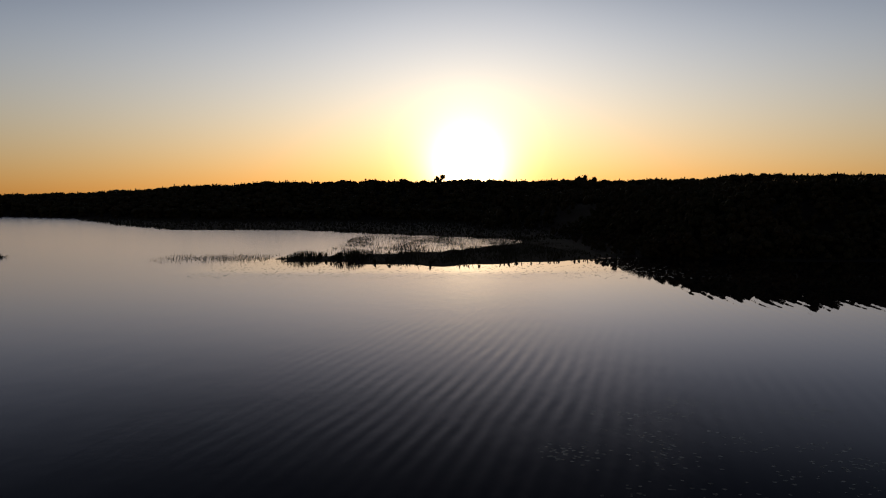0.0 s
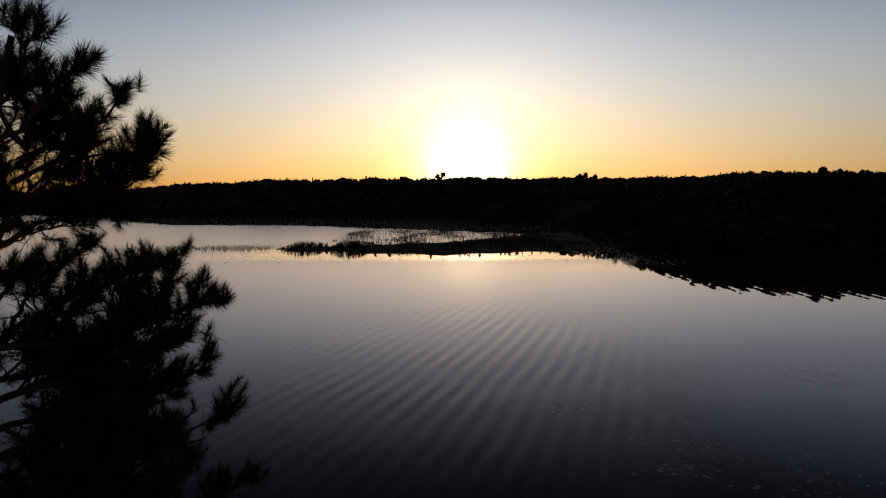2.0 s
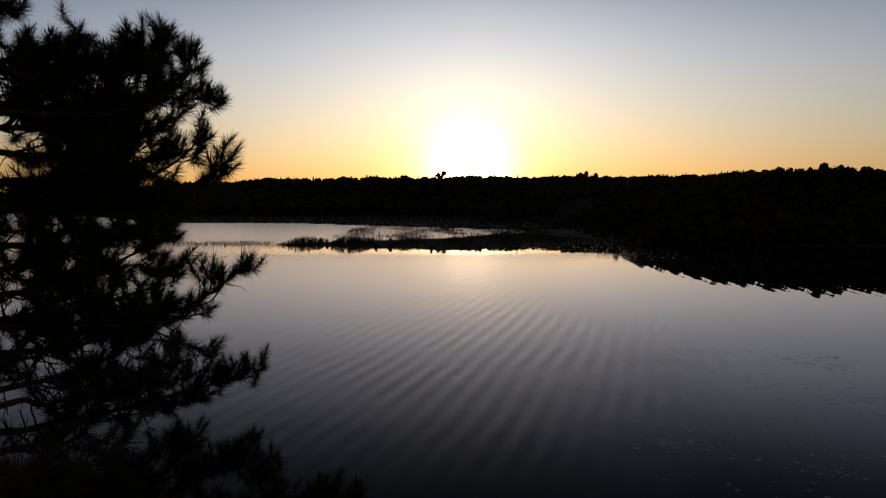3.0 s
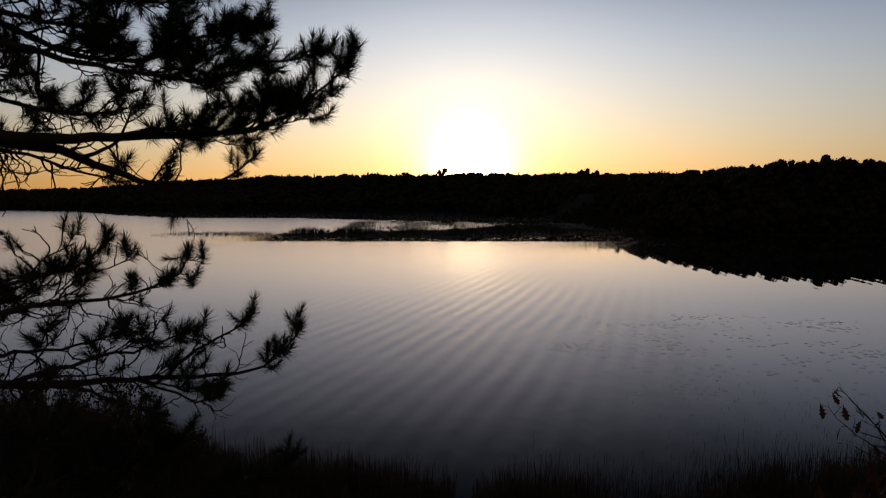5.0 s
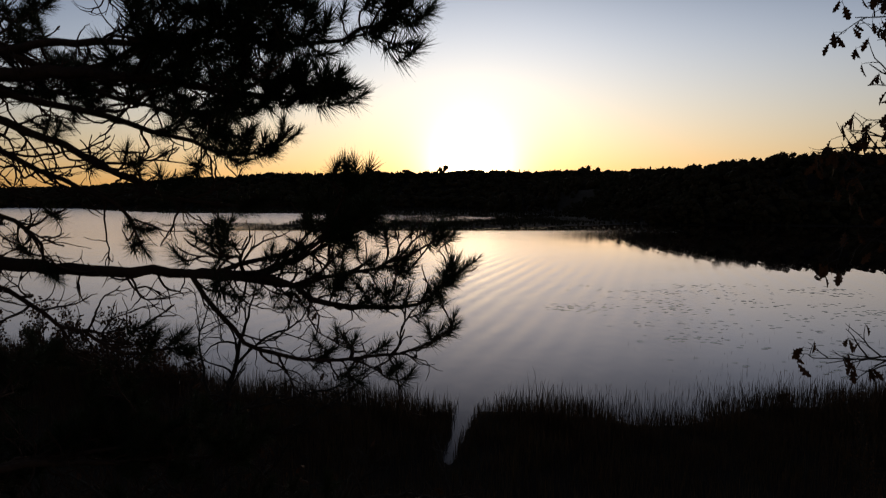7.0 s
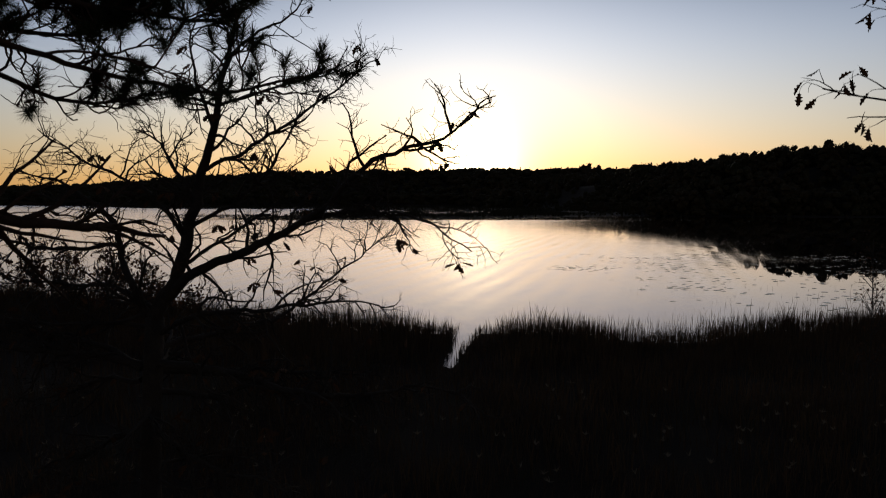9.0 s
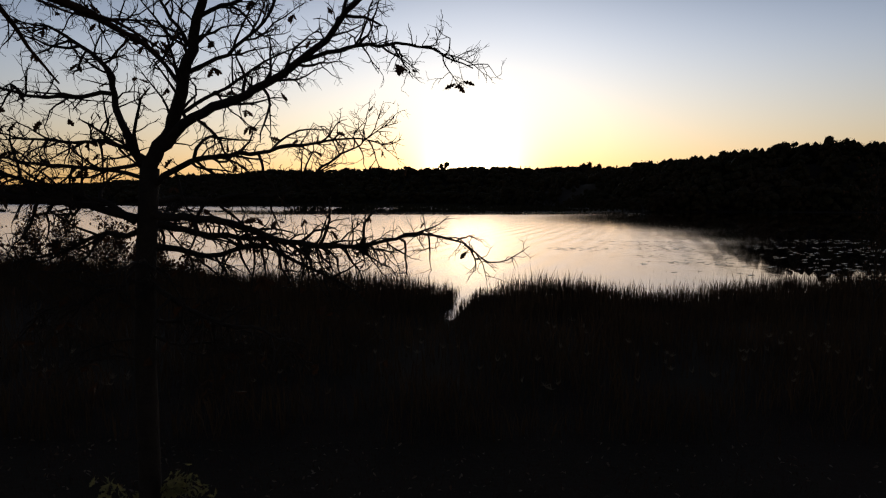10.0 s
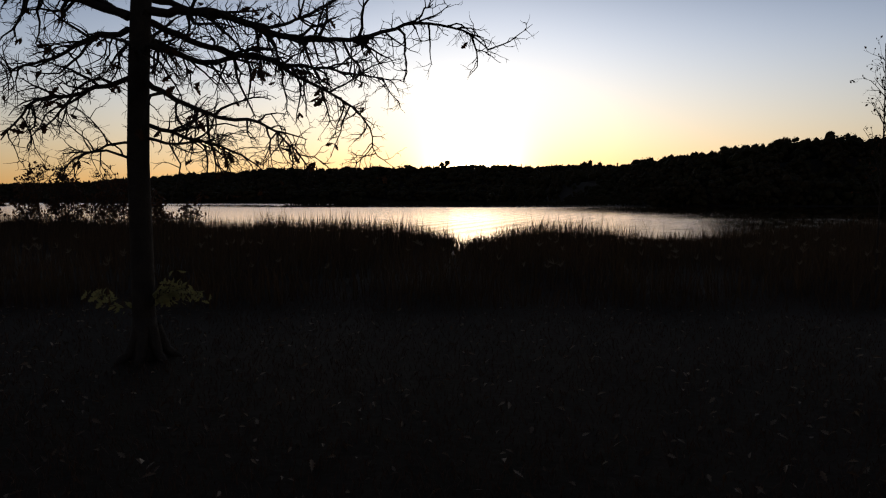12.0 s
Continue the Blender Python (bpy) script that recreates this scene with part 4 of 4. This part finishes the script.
    lower_boughs = [
        (0.05, 0.4, 0.45, [(-3.2, 3.75, 12.75), (-2.85, 4.4, 12.78), (-2.4, 5.0, 12.55), (-1.95, 5.3, 12.58), (-1.65, 5.4, 12.8)]),
        (0.03, 0.75, 0.3, [(-3.2, 3.75, 11.6), (-3.3, 4.8, 11.55), (-2.95, 5.4, 11.55), (-2.6, 5.7, 11.65), (-2.4, 5.72, 11.92)]),
        (0.025, 0.6, 0.4, [(-3.2, 3.75, 11.9), (-3.4, 4.7, 11.75), (-3.25, 5.3, 11.8), (-3.05, 5.5, 12.08)]),
        (0.02, 0.05, 0.5, [(-3.2, 3.75, 12.8), (-3.2, 4.5, 12.75), (-2.95, 4.9, 12.65), (-2.7, 5.1, 12.55)]),
        (0.025, 0.7, 0.4, [(-3.2, 3.75, 11.65), (-3.8, 4.9, 11.5), (-3.9, 5.6, 11.6), (-3.7, 5.8, 11.75)]),
        (0.03, 0.85, 0.15, [(-3.2, 3.75, 10.2), (-2.9, 4.7, 9.92), (-2.3, 5.2, 9.74), (-1.7, 5.4, 9.78), (-1.4, 5.4, 10.02)]),
        (0.055, 1.15, 0.5, [(-3.2, 3.75, 9.75), (-2.4, 3.6, 9.74), (-1.5, 3.45, 9.66), (-0.9, 3.4, 9.58), (-0.6, 3.42, 9.66)]),
        (0.03, 1.2, 0.48, [(-3.2, 3.75, 9.85), (-2.3, 3.5, 9.88), (-1.4, 3.25, 9.85), (-0.7, 3.12, 9.8), (-0.24, 3.12, 9.96)]),
        (0.03, 0.8, 0.5, [(-3.2, 3.75, 9.8), (-2.5, 3.8, 9.62), (-1.8, 3.95, 9.45), (-1.3, 4.0, 9.3), (-1.08, 4.05, 9.42)]),
        (0.028, 0.35, 0.3, [(-3.2, 3.75, 10.7), (-3.75, 5.0, 10.55), (-3.9, 5.5, 10.6), (-3.75, 5.7, 10.72)]),
        (0.025, 0.15, 0.4, [(-3.2, 3.75, 9.5), (-2.6, 3.9, 9.2), (-2.2, 4.0, 8.95), (-2.0, 4.0, 8.7)]),
        (0.022, 0.1, 0.4, [(-3.2, 3.75, 9.3), (-2.8, 3.6, 9.0), (-2.5, 3.6, 8.8), (-2.35, 3.6, 8.6)]),
        (0.03, 0.9, 0.15, [(-3.2, 3.75, 10.3), (-3.2, 4.9, 10.05), (-2.8, 5.4, 10.02), (-2.3, 5.5, 10.2)]),
        (0.03, 0.6, 0.2, [(-3.2, 3.75, 10.1), (-3.6, 5.0, 9.95), (-3.3, 5.6, 9.98), (-2.9, 5.7, 10.2)]),
        (0.032, 0.3, 0.5, [(-3.2, 3.75, 9.7), (-2.5, 3.85, 9.4), (-1.9, 3.9, 9.1), (-1.4, 3.9, 8.95), (-1.2, 3.88, 9.0)]),
        (0.03, 0.95, 0.5, [(-3.2, 3.75, 7.5), (-3.6, 4.8, 7.42), (-3.8, 5.3, 7.4), (-3.65, 5.6, 7.6)]),
        (0.03, 1.1, 0.2, [(-3.2, 3.75, 7.2), (-2.9, 4.4, 7.1), (-2.5, 4.7, 7.05), (-2.0, 4.7, 7.25)]),
        (0.03, 1.1, 0.2, [(-3.2, 3.75, 7.0), (-3.3, 4.5, 6.9), (-2.9, 4.9, 6.9), (-2.5, 4.9, 7.1)]),
        (0.025, 0.7, 0.3, [(-3.2, 3.75, 6.75), (-2.4, 4.5, 6.5), (-1.6, 4.7, 6.45), (-0.85, 4.7, 6.62)]),
        (0.018, 0.12, 0.6, [(-3.2, 3.75, 8.6), (-2.69, 3.7, 8.45), (-2.35, 3.7, 8.26), (-2.0, 3.7, 8.09), (-1.65, 3.72, 8.1)]),
        (0.03, 1.1, 0.25, [(-3.2, 3.75, 7.25), (-2.8, 4.3, 7.05), (-2.2, 4.6, 6.98), (-1.7, 4.75, 7.0), (-1.4, 4.75, 7.18)]),
        (0.025, 0.8, 0.3, [(-3.2, 3.75, 6.7), (-3.0, 4.3, 6.45), (-2.6, 4.6, 6.35), (-2.1, 4.7, 6.45)]),
    ]
    for i, (r, full, bare, bends) in enumerate([leader] + crown_boughs + middle_boughs + lower_boughs):
        pine_bough(random.Random(500 + i), ob, tufts, [Vector(p) - PINE for p in bends], r, full, room, bare, dead=0.5 if bends[-1][2] > 13.4 else 3.0 if full < 0.4 else 1.2)
    # the long straight bough over the lawn, its needles all on the outer half
    pine_bough(random.Random(9), ob, tufts, [Vector(p) - PINE for p in ((-3.2, 3.75, 8.66), (-2.4, 3.72, 8.6), (-1.6, 3.7, 8.56), (-1.05, 3.72, 8.54), (-0.7, 3.76, 8.38), (-0.2, 3.8, 8.36), (0.03, 3.76, 8.52))], 0.05, 0.85, room, 0.56, 0.05, 1.6)
    pine_bough(random.Random(10), ob, tufts, [Vector(p) - PINE for p in ((-1.3, 3.71, 8.54), (-0.9, 3.85, 8.5), (-0.45, 4.05, 8.55), (-0.05, 4.1, 8.75))], 0.02, 0.85, room, 0.2, 0.05, 1.0)
    pine_bough(random.Random(12), ob, tufts, [Vector(p) - PINE for p in ((-1.55, 3.7, 8.54), (-1.3, 3.7, 8.22), (-1.05, 3.7, 8.04), (-0.6, 3.75, 8.02), (-0.2, 3.75, 8.08), (0.05, 3.75, 8.22))], 0.016, 0.5, room, 0.25, 0.04, 1.0)
    pine_bough(random.Random(13), ob, tufts, [Vector(p) - PINE for p in ((-1.5, 3.7, 8.56), (-1.1, 4.0, 8.65), (-0.85, 4.25, 8.72), (-0.7, 4.3, 8.86))], 0.018, 0.8, room, 0.3, 0.03, 1.0)
    # a bough that sweeps out over the reeds, with a spray that rises and one that hangs
    pine_bough(random.Random(21), ob, tufts, [Vector(p) - PINE for p in ((-3.2, 3.75, 11.25), (-2.8, 4.5, 11.0), (-2.35, 5.03, 10.9), (-1.77, 5.38, 10.87), (-1.5, 5.5, 11.0), (-1.35, 5.6, 11.22))], 0.035, 0.75, room, 0.4, 0.08, 1.2, 0.3)
    pine_bough(random.Random(22), ob, tufts, [Vector(p) - PINE for p in ((-2.35, 5.03, 10.9), (-2.15, 5.15, 11.08), (-1.95, 5.2, 11.2), (-1.75, 5.25, 11.35))], 0.018, 0.8, room, 0.2, 0.06, 0.6, 0.8)
    pine_bough(random.Random(23), ob, tufts, [Vector(p) - PINE for p in ((-2.5, 4.85, 10.93), (-2.4, 5.1, 10.78), (-2.22, 5.3, 10.6), (-2.05, 5.4, 10.64))], 0.014, 0.4, room, 0.45, 0.06, 0.6, 0.4)
    pine_bough(random.Random(24), ob, tufts, [Vector(p) - PINE for p in ((-2.9, 4.3, 11.06), (-2.75, 4.8, 10.8), (-2.65, 5.1, 10.62), (-2.55, 5.2, 10.5))], 0.012, 0.1, room, 0.5, 0.03, 1.5, 0.4)
    pine_bough(random.Random(25), ob, tufts, [Vector(p) - PINE for p in ((-3.2, 3.75, 11.4), (-3.35, 4.6, 11.22), (-3.15, 5.1, 11.15), (-2.85, 5.3, 11.22))], 0.025, 0.5, room, 0.3, 0.05, 1.5)
    pine_bough(random.Random(26), ob, tufts, [Vector(p) - PINE for p in ((-3.0, 4.1, 11.14), (-2.75, 4.75, 11.16), (-2.45, 5.1, 11.15), (-2.2, 5.2, 11.28))], 0.02, 0.55, room, 0.3, 0.05, 1.5)
    pine_bough(random.Random(27), ob, tufts, [Vector(p) - PINE for p in ((-3.2, 3.75, 13.3), (-3.25, 4.5, 13.15), (-2.95, 4.9, 13.1), (-2.45, 5.0, 13.18))], 0.025, 0.85, room, 0.2, 0.05, 1.0)
    rng = random.Random(8)
    for i in range(18):  # the inner boughs of the upper half, towards the lake
        z = 16.95 - i * 0.19 if i < 12 else 14.35 - (i - 12) * 0.2
        a = radians(rng.uniform(55, 105))
        size = rng.uniform(1.3, 2.1) * (1.0 if z > 14.8 else 0.8)
        foot = pine_axis(z)
        b = foot + Vector((math.cos(a) * size, math.sin(a) * size, rng.uniform(0.0, 0.3)))
        pine_bough(rng, ob, tufts, [foot - PINE, foot.lerp(b, 0.5) - PINE - Vector((0, 0, 0.12)), b - PINE], 0.028, 1.2 if z > 14.8 else 0.5, room, 0.15 if z > 14.9 else 0.3)
    for i in range(8):  # short boughs that hide the stem below the leader
        z = 17.1 + i * 0.19
        a = radians(rng.uniform(-20, 200))
        foot = pine_axis(z)
        b = foot + Vector((math.cos(a) * 0.6, math.sin(a) * 0.6, 0.3))
        pine_bough(rng, ob, tufts, [foot - PINE, foot.lerp(b, 0.5) - PINE - Vector((0, 0, 0.05)), b - PINE], 0.02, 1.2, room, 0.1, dead=0.0)
    for i in range(10):  # boughs on the far side of the stem
        z = 7.5 + i * 1.1
        a = radians(140 + 100 * rng.random())
        size = (19.5 - z) * 0.12 + 0.6
        foot = pine_axis(z)
        b = foot + Vector((math.cos(a) * size, math.sin(a) * size, 0.25))
        pine_bough(rng, ob, tufts, [foot - PINE, foot.lerp(b, 0.5) - PINE - Vector((0, 0, 0.12)), b - PINE], 0.03, 0.5, room)
    # a dead lower bough
    w, ends = Wood(), []
    q = bent(rng, pine_axis(5.35) - PINE, Vector((-2.6, 5.6, 5.3)) - PINE, 0.1, 10, 0.03)
    w.tube(q, 0.055, 0.014, 8)
    branch_out(rng, w, q, 0.04, 0, [(7.0, 0.7, (25, 70), 0.18, 0.0), (7.0, 0.3, (25, 70), 0.2, 0.0), (8, 0.12, (25, 60), 0.2, 0.0)], ends)
    w.object("dead_bough", M_PINEBARK, ob, "bare dead bough with crooked twigs")


pine()


# ---- young oak at the other side, saplings and shrubs ----
def leafy_tree(name, label, at, h, r, limbs, seed, meshes, share, spec, category="tree", group="", stout=1.0, leaf=(0.13, 0.23)):
    """A slender tree: stem, limbs given by height, heading, length and rise, twigs, and leaves on some ends."""
    rng = random.Random(seed)
    ob = base(name, at, label, category, group)
    w = Wood()
    stem = wander(rng, Vector((0, 0, -0.05)), Vector((0, 0, 1)), h, 14, 0.014, 0.06)
    w.tube(stem, r, 0.006, 8)
    w.object("trunk", M_BARK, ob)
    fol_v, fol_f = [], []
    for z, heading, size, rise in limbs:
        k = min(int(z / h * 14), 13)
        a = radians(heading)
        w, ends = Wood(), []
        q = wander(rng, stem[k].lerp(stem[k + 1], min(z / h * 14 - k, 1.0)), Vector((math.cos(a), math.sin(a), rise)), size, 9, 0.07, 0.0)
        w.tube(q, 0.006 + size * 0.008, 0.003, 6)
        branch_out(rng, w, q, (0.006 + size * 0.008) * stout, 0, spec, ends)
        limb = w.object("limb", M_BARK, ob)
        for p in ends:
            if rng.random() < share:
                if meshes is None:
                    n, b = rng.uniform(*leaf), rng.uniform(-0.15, 0.15)
                    v, f = [Vector((0, 0, 0)), Vector((n * 0.4, n * 0.28, b * n)), Vector((n, 0, 0)), Vector((n * 0.45, -n * 0.3, -b * n))], [(0, 1, 2), (0, 2, 3)]
                    m = Matrix.Translation(p) @ Euler((rng.uniform(0, 6.3), rng.uniform(0, 6.3), rng.uniform(0, 6.3))).to_matrix().to_4x4()
                    fol_f += [tuple(len(fol_v) + j for j in face) for face in f]
                    fol_v += [m @ q for q in v]
                else:
                    for _ in range(rng.choice((1, 1, 2))):
                        hang_leaf(rng, meshes, limb, p, 1.5)
    if fol_v:
        tagged(make("foliage", fol_v, fol_f, M_LEAF, ob), kind="stuff")


dry = leaf_meshes(M_LEAF, 21, 5, 0.1)
rngl = random.Random(30)
right_limbs = [(6.05, 175, 1.15, 0.15), (6.8, 180, 0.9, 0.1), (7.8, 185, 1.15, 0.1), (7.95, 172, 1.0, 0.15), (8.65, 170, 1.05, 0.2), (8.85, 178, 1.0, 0.2), (9.0, 168, 1.1, 0.15), (9.1, 185, 1.15, 0.15), (9.25, 176, 1.2, 0.2), (9.45, 186, 1.1, 0.2),
               (9.3, 165, 1.2, 0.35), (9.6, 180, 1.15, 0.3), (9.8, 195, 1.05, 0.4), (10.0, 178, 1.15, 0.25), (10.1, 184, 0.95, 0.15), (10.25, 180, 1.0, 0.1), (10.4, 175, 0.95, 0.15), (10.15, 186, 1.05, 0.3), (10.3, 171, 1.0, 0.35), (10.4, 182, 0.95, 0.3), (10.5, 168, 0.85, 0.3)]
right_limbs += [(z, rngl.uniform(-80, 80), rngl.uniform(0.9, 1.6), 0.4) for z in (5, 6, 7, 8, 9, 10)]
leafy_tree("young_oak", "slender young oak keeping a few dry curled leaves", (3.4, 3.95, 0.05), 11.5, 0.075, right_limbs, 31, dry, 0.75, [(5.5, 0.42, (25, 65), 0.14, -0.02), (9.0, 0.12, (25, 65), 0.16, -0.02)])
leafy_tree("sapling", "small birch sapling with sparse tiny leaves by the reeds", (8.72, 12.4, 0.02), 4.9, 0.024,
           [(1.8 + 0.11 * i, rngl.uniform(0, 360), 0.95 - 0.028 * i, 1.2) for i in range(26)], 33, None, 0.95, [(8.0, 0.36, (25, 60), 0.12, 0.03), (11.0, 0.13, (25, 65), 0.15, 0.05)], "sapling", leaf=(0.04, 0.075))
shrubs = [(-19.5, 31, 3.3), (-21.5, 32, 3.5), (-17.5, 31, 3.2), (-23.5, 31, 3.1), (-16, 29, 2.5), (-14.2, 28.5, 2.0), (-25.5, 32, 3.2), (-18.4, 29.5, 2.9), (-16.6, 31.2, 2.9),
          (-13.0, 27.5, 1.7), (-11.6, 27.5, 1.6), (-20.6, 29.5, 2.7), (-22.8, 29.6, 2.6), (-15.0, 30.3, 2.6)]
for i, (x, y, h) in enumerate(shrubs):
    leafy_tree("alder_shrub", "bushy alder shrub with small dark leaves at the reed edge", (x, y, 0.0), h, 0.03,
               [(0.4 + (h - 0.6) * k / 23, rngl.uniform(0, 360), (1.3 - 0.04 * k) * h / 3.2, 1.0) for k in range(24)], 40 + i, None, 0.6,
               [(9.0, 0.5, (20, 60), 0.1, 0.04), (9.0, 0.2, (25, 65), 0.12, 0.05)], "shrub", "alder shrubs", 2.0)


# ---- lily pads, fallen leaves, seed heads ----
def lily_pads():
    n = 620
    c = rg.integers(0, 60, n)
    cx, cy = 38 - 26 * rg.random(60) ** 1.6, rg.uniform(31, 64, 60)
    x, y = cx[c] + rg.normal(0, 1.5, n), cy[c] + rg.normal(0, 0.8, n)
    x[:60], y[:60] = rg.normal(11, 1.6, 60), rg.normal(50, 1.2, 60)
    r = rg.uniform(0.05, 0.13, n)
    a = np.linspace(0.25, 2 * np.pi - 0.25, 9)
    rim = np.stack([x[:, None] + 1.9 * r[:, None] * np.cos(a), y[:, None] + 1.2 * r[:, None] * np.sin(a) * rg.uniform(0.7, 1.3, (n, 9)), np.full((n, 9), 0.009) + 0.004 * rg.random((n, 9))], -1)
    v = np.concatenate([np.stack([x, y, np.full(n, 0.006)], -1)[:, None], rim], 1).reshape(-1, 3)
    t = np.array([(0, i, i + 1) for i in range(1, 9)])
    f = (np.arange(n)[:, None, None] * 10 + t[None]).reshape(-1, 3)
    tagged(make("lily_pads", v, f, M_PAD), "scattered dark lily pads floating on the lake", "lily pads", kind="stuff")
    m = 1500  # mats of floating leaves off the wooded shore and round the tongue of land
    x, y = rg.uniform(-70, 130, m), rg.uniform(160, 205, m)
    k = ground_z(x, y) < -0.2
    x, y = x[k], y[k]
    m = len(x)
    r = rg.uniform(0.15, 0.45, m)
    rim = np.stack([x[:, None] + r[:, None] * np.cos(a), y[:, None] + r[:, None] * np.sin(a), np.full((m, 9), 0.012) + 0.012 * rg.random((m, 9))], -1)
    v = np.concatenate([np.stack([x, y, np.full(m, 0.006)], -1)[:, None], rim], 1).reshape(-1, 3)
    f = (np.arange(m)[:, None, None] * 10 + t[None]).reshape(-1, 3)
    tagged(make("floating_mats", v, f, M_PAD), "mats of dark floating leaves off the far shore", "water plants", kind="stuff")


def fallen_leaves():
    rng = random.Random(77)
    v, f = [], []
    for i in range(1300):
        y = 2.2 + 7.5 * rng.random()
        x = rng.uniform(-1, 1) * (y * 0.85 + 1)
        q, g = lobed_leaf(rng, rng.uniform(0.04, 0.085))
        m = Matrix.Translation((x, y, float(ground_z(np.array(x), np.array(y))) + 0.035)) @ Euler((rng.gauss(0, 0.5), rng.gauss(0, 0.5), rng.uniform(0, 6.3))).to_matrix().to_4x4()
        k = len(v)
        v += [m @ p for p in q]
        f += [tuple(k + j for j in face) for face in g]
    tagged(make("fallen_leaves", v, f, M_FALLEN), "pale dry leaves lying scattered on the grass", "leaves", kind="stuff")


def seed_heads():
    """Pale tufts on the tallest dry weeds."""
    rng = random.Random(78)
    w, q = Wood(), Wood()
    for i in range(120):
        x, y = rng.uniform(-11, 13), rng.uniform(10.2, 15.5)
        h = rng.uniform(0.55, 1.0)
        top = wander(rng, Vector((x, y, 0)), Vector((rng.gauss(0, 0.1), rng.gauss(0, 0.1), 1)), h, 4, 0.05)
        w.tube(top, 0.004, 0.002, 3)
        for _ in range(7):
            q.tube(wander(rng, top[-1], Vector((rng.gauss(0, 0.5), rng.gauss(0, 0.5), 0.7)), rng.uniform(0.05, 0.12), 2, 0.2), 0.009, 0.003, 4)
    tagged(make("weed_stalks", w.v, w.f, M_REED), "thin dry stalks of tall weeds", "weeds", kind="stuff")
    tagged(make("seed_heads", q.v, q.f, M_SEED), "pale fluffy seed heads on dry weeds", "weeds", kind="stuff")


lily_pads()
fallen_leaves()
seed_heads()
